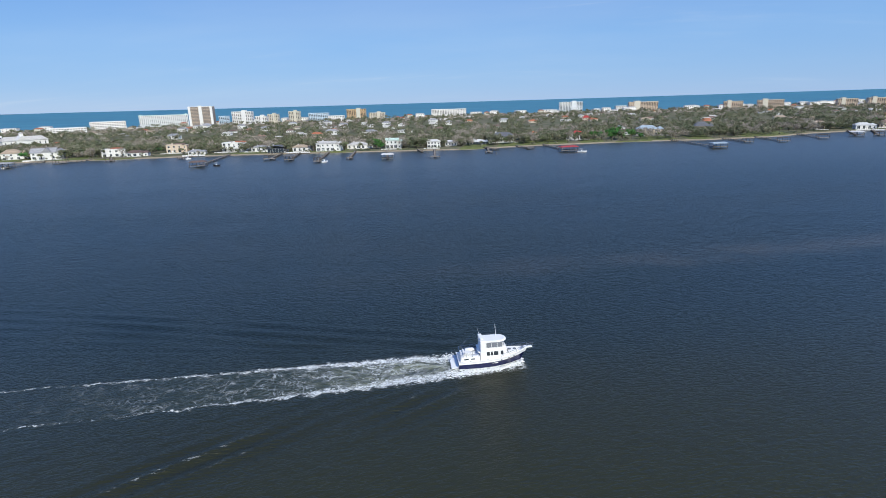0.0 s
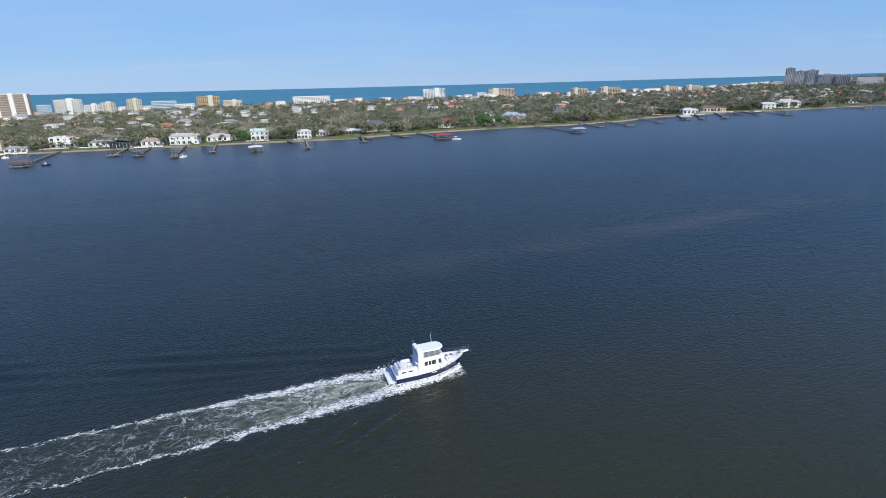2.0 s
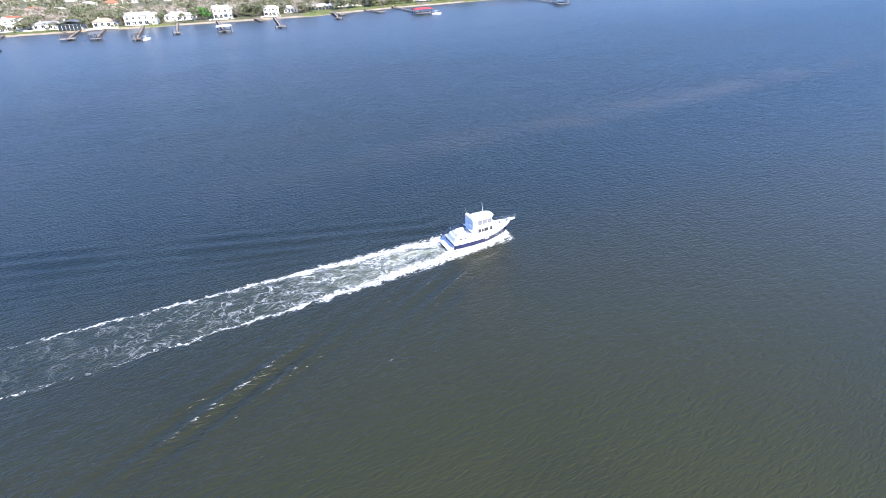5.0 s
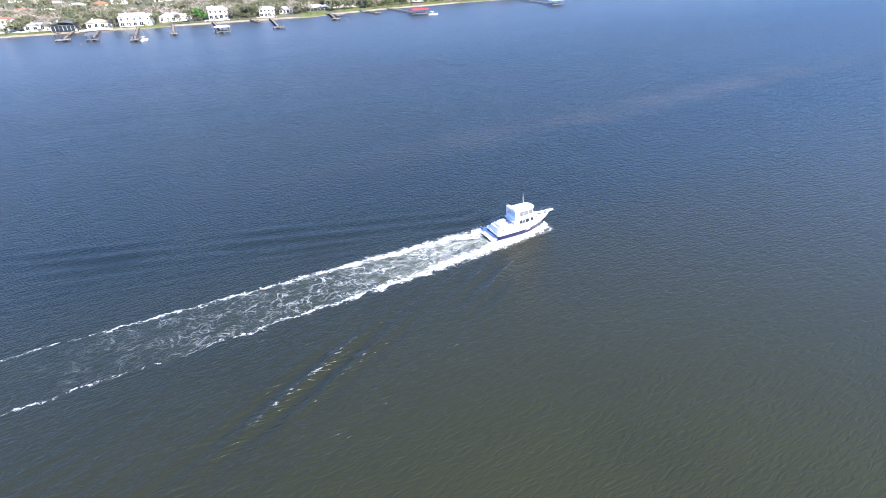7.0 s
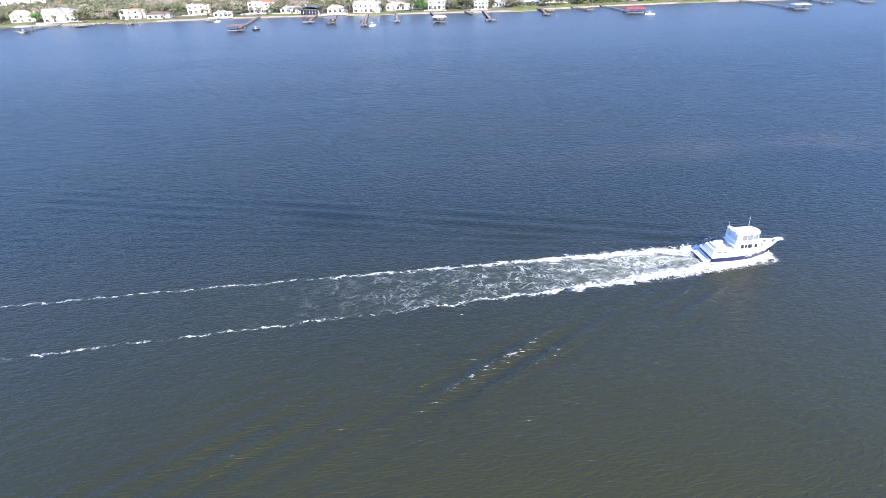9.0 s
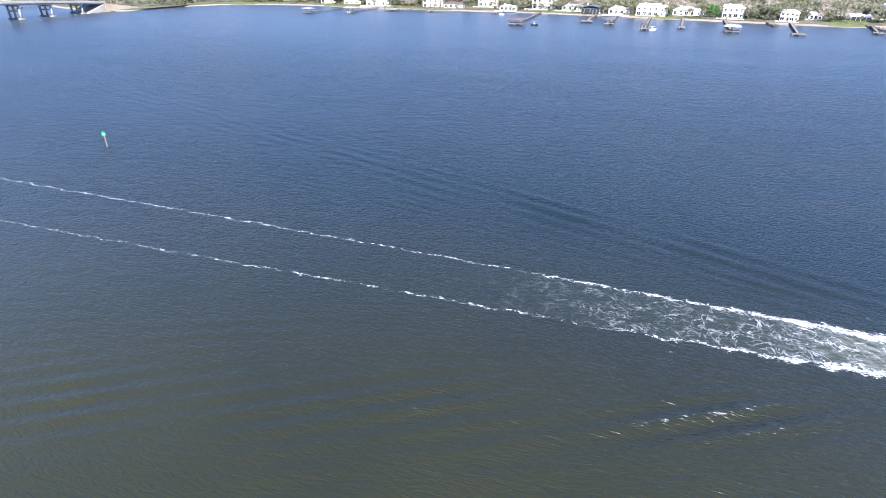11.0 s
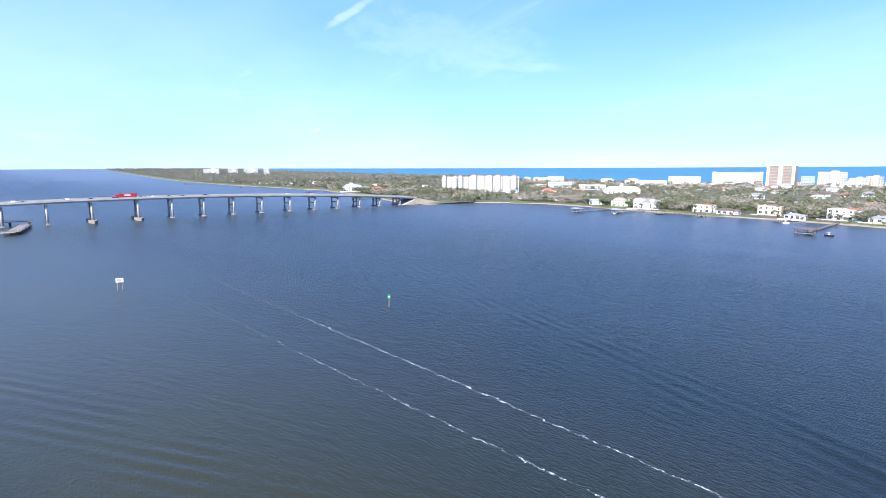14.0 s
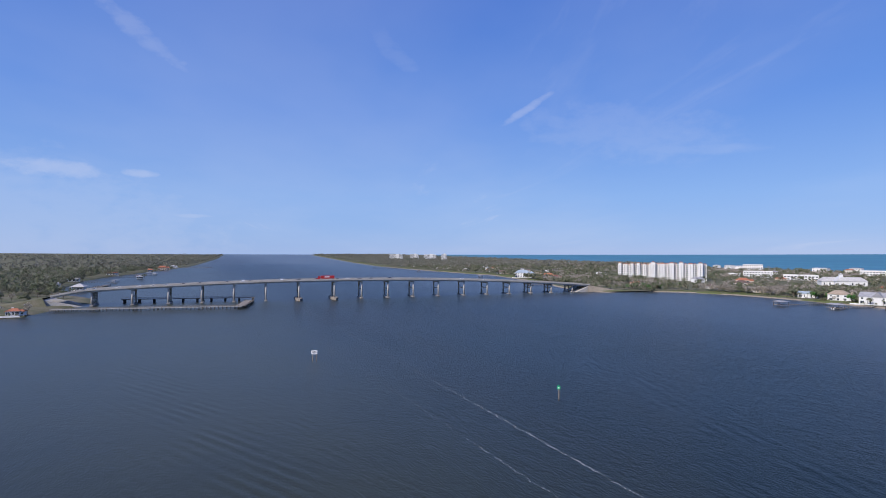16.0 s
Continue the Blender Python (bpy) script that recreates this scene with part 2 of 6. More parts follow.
    shoal = n.math("MULTIPLY", n.step(n.math("ADD", y, n.math("MULTIPLY", silt, 50.0)), -35.0, 60.0, 1.0, 0.0), n.step(n.noise(0.016, 4, 0.6), 0.2, 0.6, 0.5, 1.0))
    body = n.mix(shoal, body, (0.0325, 0.0335, 0.0100))
    body = n.mix(n.step(y, 110.0, 380.0, 0.0, 0.8), body, (0.060, 0.074, 0.080))      # paler towards the island: sky reflection put into the body colour
    milky = n.math("MULTIPLY", inside, n.step(s, 2.0, 70.0, 0.55, 0.0))
    bar_off = n.math("ABSOLUTE", n.math("SUBTRACT", n.math("SUBTRACT", y, 50.0), n.math("MULTIPLY", n.math("SUBTRACT", n.noise(0.02, 3, 0.6), 0.5), 26.0)))
    bar = n.math("MULTIPLY", n.step(bar_off, 0.5, 11.0, 1.0, 0.0), n.step(n.noise(0.05, 4, 0.6), 0.25, 0.65))
    bar = n.math("MULTIPLY", bar, n.step(x, -70.0, 110.0))
    body = n.mix(n.math("MULTIPLY", bar, 0.5), body, (0.075, 0.064, 0.048))
    body = n.mix(n.math("MULTIPLY", milky, 0.55), body, (0.085, 0.100, 0.050))
    churn = n.math("MULTIPLY", n.math("MULTIPLY", inside, n.step(s, 2.0, 30.0, 1.0, 0.0)), n.step(n.noise(0.5, 5, 0.65, stretch=(0.5, 1.3, 1), distort=0.8), 0.42, 0.70))
    body = n.mix(n.math("MULTIPLY", churn, 0.85), body, (0.285, 0.295, 0.160))
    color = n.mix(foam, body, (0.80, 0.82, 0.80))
    # distance from the boat
    out = n.math("SQRT", n.math("ADD", n.math("MULTIPLY", x, x), n.math("MULTIPLY", y, y)))
    # ripples: sharp little crests on longer ones
    def ridged(value, power):
        tent = n.math("SUBTRACT", 1.0, n.math("MULTIPLY", n.math("ABSOLUTE", n.math("SUBTRACT", value, 0.5)), 4.0), clamp=True)
        return n.math("POWER", tent, power)

    chop = ridged(n.noise(0.95, 2, 0.5, stretch=(0.45, 1.6, 1), turn=-0.85, distort=0.5), 1.3)
    cross = ridged(n.noise(0.85, 2, 0.5, stretch=(0.6, 1.5, 1), turn=-1.35, distort=0.5, offset=(5, 2, 0)), 1.3)
    fizz = n.noise(2.6, 4, 0.65, stretch=(0.75, 1.4, 1), turn=-0.8)
    chop2 = n.noise(0.24, 3, 0.55, stretch=(0.7, 1.5, 1), turn=-0.7)
    gust = n.step(n.noise(0.012, 5, 0.62, stretch=(0.45, 1.5, 1)), 0.34, 0.64, 0.70, 1.12)
    calm = n.math("MULTIPLY", n.math("SUBTRACT", 1.0, n.math("MULTIPLY", milky, 0.3)), gust)
    open_water = n.step(y, -70.0, 35.0, 0.32, 1.0)      # the lee by the shoal lies smoother
    small = n.math("ADD", n.math("MULTIPLY", chop, 0.20), n.math("MULTIPLY", cross, 0.11))
    small = n.math("MULTIPLY", n.math("ADD", small, n.math("MULTIPLY", fizz, 0.05)), n.step(y, 20.0, 260.0, 0.58, 0.28))
    swell = n.noise(0.30, 3, 0.55, stretch=(0.6, 1.5, 1), turn=-0.75, distort=0.4)
    swell = n.math("ADD", n.math("MULTIPLY", chop2, 0.10), n.math("MULTIPLY", n.math("MULTIPLY", swell, n.math("MULTIPLY", n.step(out, 40.0, 160.0), n.step(out, 220.0, 420.0, 1.0, 0.35))), 0.36))
    relief = n.math("MULTIPLY", n.math("MULTIPLY", n.math("ADD", small, swell), calm), open_water)
    relief = n.math("MULTIPLY", relief, n.step(x, -330.0, -90.0, 1.5, 1.0))
    normal = n.bump(relief, 1.0, 0.95)
    normal = n.bump(foam, 0.5, 0.12, normal)
    # far out the wavelets are too small to tell apart: they roughen the sheet
    gloss = n.step(out, 20.0, 165.0, 0.28, 0.31)
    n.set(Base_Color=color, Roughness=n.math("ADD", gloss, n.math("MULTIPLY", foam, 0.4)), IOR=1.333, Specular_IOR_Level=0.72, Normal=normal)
    return n.mat


def sea_material():
    n = Nodes("ocean_water")
    band = n.noise(0.004, 4, 0.6, stretch=(0.3, 1.6, 1))
    base = n.mix(n.step(band, 0.35, 0.7), (0.058, 0.185, 0.262), (0.070, 0.220, 0.295))
    n.set(Base_Color=base, Roughness=0.55, Specular_IOR_Level=0.12, Normal=n.bump(n.noise(0.2, 4), 0.6, 0.5))
    return n.mat


def land_material():
    n = Nodes("island_ground")
    spots, fine = n.noise(0.05, 5, 0.65), n.noise(1.2, 5, 0.7)
    base = n.mix(n.step(spots, 0.38, 0.62), (0.100, 0.112, 0.055), (0.190, 0.170, 0.118))
    base = n.mix(n.math("MULTIPLY", n.step(fine, 0.4, 0.75), 0.6), base, (0.070, 0.075, 0.040))
    n.set(Base_Color=base, Roughness=0.95, Specular_IOR_Level=0.15, Normal=n.bump(fine, 0.5, 0.15))
    return n.mat


M_WATER, M_SEA, M_LAND = water_material(), sea_material(), land_material()
M_SAND = surface("shore_sand", (0.32, 0.27, 0.20), 0.95, grain=3, blotch=0.2, spec=0.1)
M_LAWN = surface("lawn_grass", (0.125, 0.155, 0.055), 0.95, grain=4, blotch=0.15, spec=0.1, stain=(0.20, 0.17, 0.09))
M_WHITE = surface("white_stucco", (0.74, 0.73, 0.70), 0.8, vary=0.09, grain=2)
M_CREAM = surface("cream_stucco", (0.62, 0.58, 0.48), 0.8, vary=0.08, grain=2)
M_TAN = surface("tan_stucco", (0.62, 0.50, 0.38), 0.8, vary=0.1, grain=2)
M_ORANGE = surface("ochre_stucco", (0.60, 0.42, 0.24), 0.8, vary=0.1, grain=2)
M_BLUEWALL = surface("pale_blue_stucco", (0.55, 0.66, 0.74), 0.8, vary=0.08, grain=2)
M_GREYWALL = surface("grey_stucco", (0.46, 0.47, 0.50), 0.8, vary=0.1, grain=2)
M_BROWNWALL = surface("brown_panel", (0.27, 0.235, 0.205), 0.7, vary=0.15, grain=2)
M_GLASS = surface("window_glass", (0.035, 0.045, 0.055), 0.12, vary=0.2, grain=0.7, bump=0, spec=0.6)
M_FRAME = surface("window_frame_white", (0.66, 0.66, 0.64), 0.5, vary=0.05, bump=0)
ROOFS = {
    "terracotta": surface("terracotta_tiles", (0.40, 0.15, 0.08), 0.8, grain=3, random=0.15),
    "red": surface("red_metal_roof", (0.42, 0.06, 0.05), 0.5, grain=3),
    "brown": surface("brown_shingles", (0.17, 0.12, 0.10), 0.9, grain=3, random=0.15),
    "tan": surface("tan_shingles", (0.34, 0.27, 0.20), 0.9, grain=3, random=0.15),
    "grey": surface("grey_shingles", (0.33, 0.33, 0.34), 0.9, grain=3, random=0.1),
    "slate": surface("slate_shingles", (0.13, 0.135, 0.15), 0.85, grain=3),
    "bluegrey": surface("blue_grey_metal_roof", (0.36, 0.43, 0.48), 0.5, grain=3),
    "lightgrey": surface("light_grey_roof", (0.52, 0.50, 0.47), 0.85, grain=3),
    "white": surface("white_roof", (0.62, 0.61, 0.59), 0.7, vary=0.1, grain=3),
    "palegreen": surface("pale_green_metal_roof", (0.55, 0.68, 0.60), 0.5, grain=3),
}
WALLS = {"white": M_WHITE, "cream": M_CREAM, "tan": M_TAN, "orange": M_ORANGE, "blue": M_BLUEWALL, "grey": M_GREYWALL}
M_CONC = surface("bridge_concrete", (0.50, 0.475, 0.43), 0.9, vary=0.15, grain=1.5, blotch=0.12, stain=(0.25, 0.22, 0.18))
M_CONCD = surface("weathered_concrete", (0.37, 0.35, 0.315), 0.95, vary=0.25, grain=1.5, blotch=0.2)
M_ASPH = surface("asphalt", (0.085, 0.085, 0.088), 0.9, grain=5)
M_WOOD = surface("weathered_dock_wood", (0.27, 0.235, 0.195), 0.9, vary=0.3, grain=5, random=0.15)
M_PILE = surface("tarred_pile", (0.085, 0.07, 0.06), 0.9, vary=0.3, grain=5)
M_BARK = surface("grey_bark", (0.15, 0.12, 0.095), 0.95, vary=0.3, grain=5)
M_OAK = foliage("oak_leaves", (0.125, 0.148, 0.075), (0.220, 0.205, 0.145), 0.12)
M_BARE = foliage("bare_twigs", (0.290, 0.255, 0.205), (0.380, 0.340, 0.285), 0.10)
# paler, greyer leaves: the haze of distance is put into their colour
M_HAZYWOOD = foliage("hazy_far_leaves", (0.165, 0.175, 0.125), (0.255, 0.235, 0.190), 0.12, scale=0.03)
M_BRIGHT = foliage("bright_leaves", (0.060, 0.185, 0.040), (0.110, 0.170, 0.055), 0.05)
M_PALM = foliage("palm_fronds", (0.095, 0.135, 0.050), (0.190, 0.180, 0.090), 0.08)
M_DARK = foliage("pine_needles", (0.045, 0.075, 0.035), (0.090, 0.105, 0.055), 0.08)


# ================= mesh helpers =================
def part(name, bm, material, parent=None, label="", smooth=False):
    mesh = bpy.data.meshes.new(name)
    bmesh.ops.recalc_face_normals(bm, faces=bm.faces[:])
    bm.to_mesh(mesh)
    bm.free()
    if smooth:
        mesh.polygons.foreach_set("use_smooth", [True] * len(mesh.polygons))
    mesh.materials.append(material)
    ob = new(name, mesh)
    if parent:
        ob.parent = parent
    if label:
        tagged(ob, label)
    return ob


def share(ob, name, m, parent):
    """One more piece on the same mesh."""
    o = new(name, ob.data)
    o.parent = parent
    o.matrix_basis = m
    return o


def thing(name, label, category, m=None, group="", kind=""):
    ob = tagged(new(name), label, category, group, kind)
    ob.empty_display_size = 0.5
    if m is not None:
        ob.matrix_basis = m
    return ob


def box(bm, x0, x1, y0, y1, z0, z1, bevel=0.0):
    r = bmesh.ops.create_cube(bm, size=1.0)
    bmesh.ops.scale(bm, vec=(x1 - x0, y1 - y0, z1 - z0), verts=r["verts"])
    bmesh.ops.translate(bm, vec=((x0 + x1) / 2, (y0 + y1) / 2, (z0 + z1) / 2), verts=r["verts"])
    if bevel:
        edges = list({e for v in r["verts"] for e in v.link_edges})
        bmesh.ops.bevel(bm, geom=edges, offset=bevel, segments=2, affect="EDGES")
    return bm


def boxes(*dims, bevel=0.0):
    bm = bmesh.new()
    for d in dims:
        box(bm, *d, bevel=bevel)
    return bm


def tube(bm, a, b, r0, r1=None, sides=8):
    a, b = Vector(a), Vector(b)
    d = b - a
    r = bmesh.ops.create_cone(bm, cap_ends=True, segments=sides, radius1=r0, radius2=r0 if r1 is None else r1, depth=d.length)
    m = Matrix.Translation((a + b) / 2) @ d.to_track_quat("Z", "Y").to_matrix().to_4x4()
    bmesh.ops.transform(bm, matrix=m, verts=r["verts"])
    return bm


def prism(bm, outline, z0, z1):
    """An upright solid over a plan outline."""
    low = [bm.verts.new((x, y, z0)) for x, y in outline]
    top = [bm.verts.new((x, y, z1)) for x, y in outline]
    bm.faces.new(top)
    bm.faces.new(low[::-1])
    for i in range(len(low)):
        j = (i + 1) % len(low)
        bm.faces.new((low[i], low[j], top[j], top[i]))
    return bm


def far_rise(x, y):
    """The far distance rises a little towards the horizon."""
    return max(0.0, math.hypot(x, y) - 2000.0) * 0.0058


# ================= water, sea and land =================
def axis(low, high, step, reach, grow=1.22):
    mid = list(np.arange(low, high + step / 2, step))
    out, d, v = [], step, high
    while v < reach:
        d *= grow
        v += min(d, 240.0)
        out.append(v)
    left, d, v = [], step, low
    while v > -reach:
        d *= grow
        v -= min(d, 240.0)
        left.append(v)
    return np.array(left[::-1] + mid + out)


def sheet(name, gx, gy, gz, material, m):
    nx, ny = gx.shape
    verts = np.stack([gx, gy, gz], -1).reshape(-1, 3)
    i = np.arange((nx - 1) * (ny - 1))
    a = (i // (ny - 1)) * ny + i % (ny - 1)
    faces = np.stack([a, a + ny, a + ny + 1, a + 1], -1)
    mesh = bpy.data.meshes.new(name)
    mesh.from_pydata(verts.tolist(), [], faces.tolist())
    mesh.polygons.foreach_set("use_smooth", [True] * len(mesh.polygons))
    mesh.materials.append(material)
    ob = new(name, mesh)
    ob.matrix_basis = m
    return ob


def build_river():
    ax, ay = axis(-330, 16, 0.85, 5300), axis(-92, 98, 0.42, 5300)
    gx, gy = np.meshgrid(ax, ay, indexing="ij")
    # ship waves: two sets of long crests that spread astern on either side
    gz = np.zeros_like(gx)
    s, d = np.maximum(-gx, 0), np.abs(gy)
    mottle = 0.7 + 0.6 * np.sin(gx * 0.21 + 1.3 * np.sin(gy * 0.17)) * np.sin(gy * 0.13 + 0.8)
    #   side, crest angle, band start and slope, band width and growth, wave length, height
    for side, crest, start, ray, wide, spread, length, amp in ((1, 19.0, 9.0, 0.335, 4.5, 0.045, 4.2, 0.17), (1, 12.5, 5.5, 0.215, 2.5, 0.025, 2.6, 0.07),
                                                               (-1, 29.5, 8.0, 0.285, 3.0, 0.035, 3.3, 0.25), (-1, 21.0, 4.0, 0.19, 2.5, 0.03, 2.8, 0.06),
                                                               (-1, 27.0, 12.0, 0.36, 4.0, 0.05, 3.6, 0.05)):
        c, sn = math.cos(radians(crest)), math.sin(radians(crest))
        q = d * c - s * sn + 0.5 * np.sin(gx * 0.045 + side)
        band = np.exp(-((d - ray * s - start) / (wide + spread * s)) ** 2) * (gy * side > 0)
        wave = np.cos(2 * math.pi * q / length)
        sharp = np.sign(wave) * np.abs(wave) ** np.where(wave > 0, 1.6, 0.8)
        gz += amp * sharp * band * mottle * np.exp(-s / 150) * np.clip((s + 9) / 18, 0, 1) * np.clip((7.0 - gx) / 8, 0, 1)
    gz[(np.abs(gy) > 120) | (gx < -345)] = 0
    m = pose(*STERN, 0, 0, math.degrees(HEADING))
    wx = STERN[0] + gx * math.cos(HEADING) - gy * math.sin(HEADING)
    wy = STERN[1] + gx * math.sin(HEADING) + gy * math.cos(HEADING)
    gz += np.maximum(0, np.hypot(wx, wy) - 2000) * 0.0058
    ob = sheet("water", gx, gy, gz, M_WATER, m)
    tagged(ob, "dark olive-blue rippled river water with a white foam wake", "water", kind="structure")


def along(line, n):
    """n points evenly along a polyline."""
    pts = np.array(line, float)
    d = np.concatenate([[0], np.cumsum(np.hypot(*np.diff(pts, axis=0).T))])
    t = np.linspace(0, d[-1], n)
    return np.stack([np.interp(t, d, pts[:, 0]), np.interp(t, d, pts[:, 1])], -1)


# river bank of the island, from north to south
BANK = [(-4900, -560), (-3189, -257), (-2310, -104), (-1683, 15), (-1393, 89), (-1245, 140), (-1090, 195), (-1000, 232), (-874, 240),
        (-735, 246), (-650, 240), (-584, 246), (-566, 262), (-574, 309), (-556, 350), (-520, 378), (-485, 394), (-446, 402), (-409, 408),
        (-363, 416), (-310, 432), (-257, 446), (-205, 455), (-125, 466), (-77, 471), (-16, 480), (52, 510), (133, 536), (214, 548),
        (278, 572), (330, 610), (404, 640), (476, 662), (560, 668), (660, 690), (744, 700), (900, 760), (1500, 1030), (2600, 1700), (4900, 3000)]
COAST = [(-4900, 150), (-3200, 560), (-1600, 930), (-900, 1080), (-600, 1290), (65, 1560), (700, 1640), (1400, 2080), (2600, 2950), (4900, 4300)]
# river bank of the mainland
WEST = [(-4900, -1300), (-2883, -806), (-1697, -549), (-1316, -492), (-1201, -487), (-1023, -466), (-892, -442), (-760, -395), (-674, -368),
        (-600, -320), (-545, -262), (-500, -243), (-470, -240), (-436, -243), (-400, -240), (-374, -264), (-300, -360), (0, -430), (600, -560), (4900, -900)]


def bank_y(x, line=BANK):
    p = np.array(sorted(line))
    return float(np.interp(x, p[:, 0], p[:, 1]))


def build_land():
    n = 900
    west, east = along(BANK, n), along(COAST, n)
    # rows from the water's edge inland: wet sand, lawn, woods, dunes
    cross = [(0.0, -0.6), (2.2, 0.25), (5.0, 0.9), (7.5, 1.25), (45.0, 1.5)]
    rows, zs = [], []
    d = east - west
    L = np.hypot(d[:, 0], d[:, 1])[:, None]
    jit = np.array([noise.noise((p[0] * 0.03, p[1] * 0.03, 0)) for p in west])[:, None]
    for off, z in cross:
        rows.append(west + d / L * (off + jit * 4.0 - 1.5))
        zs.append(np.full(n, z))
    for f, z in ((0.15, 1.6), (0.4, 2.0), (0.7, 2.2), (0.95, 3.0), (0.985, 2.2), (1.0, -0.4)):
        rows.append(west + d * f)
        zs.append(np.full(n, z))
    g = np.stack(rows, 1)
    z = np.stack(zs, 1) + np.maximum(0, np.hypot(g[..., 0], g[..., 1]) - 2000) * 0.0058
    island = sheet("ground", g[..., 0], g[..., 1], z, M_LAND, Matrix())
    island.data.materials.append(M_SAND)
    island.data.materials.append(M_LAWN)
    cols = g.shape[1] - 1
    idx = np.arange(len(island.data.polygons)) % cols
    row = np.arange(len(island.data.polygons)) // cols
    lawn = np.array([noise.noise((r * 0.35, 3.3, 0)) > 0.05 for r in range(n)])
    bare = np.array([noise.noise((r * 0.22, 9.1, 0)) > -0.2 for r in range(n)])
    mats = np.where(idx <= 0, 1, np.where(idx == 1, np.where(bare[row], 1, 2), np.where((idx == 2) | (idx == 3), np.where(lawn[row], 2, 0), np.where(idx >= cols - 3, 1, 0))))
    island.data.polygons.foreach_set("material_index", mats.astype(np.int32))
    tagged(island, "flat wooded barrier island with sandy river bank and lawns", "land", kind="structure")
    w = along(WEST, 500)
    rows, zs = [], []
    for off, z in ((0.0, -0.6), (5.0, 1.0), (12.0, 1.6), (200.0, 2.0), (1200.0, 2.5), (4500.0, 4.0)):
        rows.append(w + np.array([-0.22, -0.975]) * off)
        zs.append(np.full(len(w), z))
    g = np.stack(rows, 1)
    z = np.stack(zs, 1) + np.maximum(0, np.hypot(g[..., 0], g[..., 1]) - 2000) * 0.0058
    main = sheet("ground_mainland", g[..., 0], g[..., 1], z, M_LAND, Matrix())
    tagged(main, "low wooded mainland bank beyond the bridge", "land", kind="structure")
    # the ocean behind the island
    c = along(COAST, 300)
    inland = c - np.array([0.0, 30.0])
    rows, zs = [], []
    for off in (0, 150, 400, 900, 1600, 2600, 4000, 6000):
        rows.append(inland + np.array([0.1, 0.995]) * off)
        zs.append(np.full(len(c), 0.35))
    g = np.stack(rows, 1)
    z = np.stack(zs, 1) + np.maximum(0, np.hypot(g[..., 0], g[..., 1]) - 2000) * 0.0058
    sea = sheet("water_ocean", g[..., 0], g[..., 1], z, M_SEA, Matrix())
    tagged(sea, "teal blue ocean reaching the horizon", "water", kind="structure")


build_river()
build_land()

# ================= the boat =================
M_GEL = surface("white_gelcoat", (0.82, 0.82, 0.81), 0.3, vary=0.03, grain=3, bump=0)
M_NAVY = surface("navy_hull_paint", (0.010, 0.014, 0.060), 0.22, vary=0.1, grain=1, bump=0, spec=0.5)
M_STEEL = surface("polished_steel_rail", (0.62, 0.63, 0.65), 0.25, 1.0, vary=0.05, bump=0)
M_TEAK = surface("grey_nonskid_deck", (0.66, 0.64, 0.60), 0.8, vary=0.08)
M_VINYL = surface("smoked_clear_vinyl", (0.20, 0.215, 0.24), 0.2, vary=0.3, grain=1.2, bump=0)
M_CANVAS = surface("white_canvas", (0.78, 0.78, 0.77), 0.85, vary=0.06)
M_BLACK = surface("black_rubber", (0.02, 0.02, 0.022), 0.6, vary=0.1)
M_GREYFAB = surface("grey_cushion", (0.30, 0.31, 0.33), 0.9, vary=0.15)


def sheer(u):
    return 1.35 + 0.25 * u + 0.85 * u ** 2.6


def breadth(u):
    return 2.12 * (1 - max(0, (u - 0.45) / 0.55) ** 2.3) * (0.93 + 0.07 * min(1, u / 0.3)) + 0.02


def loft(levels, n=26, close_top=False):
    """levels: (height, half breadth, length) as functions of u, from low to high; both sides and the transom."""
    bm = bmesh.new()
    rings = []
    for fz, fy, fx in levels:
        ring = []
        for i in range(n + 1):
            u = i / n
            ring.append((fx(u), fy(u), fz(u)))
        rings.append(ring)
    for sgn in (1, -1):
        vs = [[bm.verts.new((x, sgn * y, z)) for x, y, z in r] for r in rings]
        for a, b in zip(vs, vs[1:]):
            for i in range(n):
                bm.faces.new((a[i], a[i + 1], b[i + 1], b[i]))
        if sgn == 1:
            port = vs
    for k in range(len(rings) - 1):
        bm.faces.new((port[k][0], port[k + 1][0], vs[k + 1][0], vs[k][0]))
    if close_top:
        for i in range(n):
            bm.faces.new((port[-1][i], port[-1][i + 1], vs[-1][i + 1], vs[-1][i]))
    bmesh.ops.remove_doubles(bm, verts=bm.verts[:], dist=0.012)
    return bm


def cabin(bm, x0, x1, w0, w1, z0, z1, rake0=0.0, rake1=0.0, tumble=0.0, bevel=0.08):
    """A deckhouse block with raked ends and leaning sides."""
    pts = []
    for z, a, b, t in ((z0, 0, 0, 0), (z1, rake0, rake1, tumble)):
        pts += [(x0 + a, -w0 + t, z), (x1 - b, -w1 + t, z), (x1 - b, w1 - t, z), (x0 + a, w0 - t, z)]
    v = [bm.verts.new(p) for p in pts]
    fs = [(3, 2, 1, 0), (4, 5, 6, 7), (0, 1, 5, 4), (1, 2, 6, 5), (2, 3, 7, 6), (3, 0, 4, 7)]
    for f in fs:
        bm.faces.new([v[i] for i in f])
    if bevel:
        edges = list({e for x in v for e in x.link_edges})
        bmesh.ops.bevel(bm, geom=edges, offset=bevel, segments=3, affect="EDGES")
    return bm


def rail(bm, pts, r=0.022):
    for a, b in zip(pts, pts[1:]):
        tube(bm, a, b, r, sides=6)
    return bm


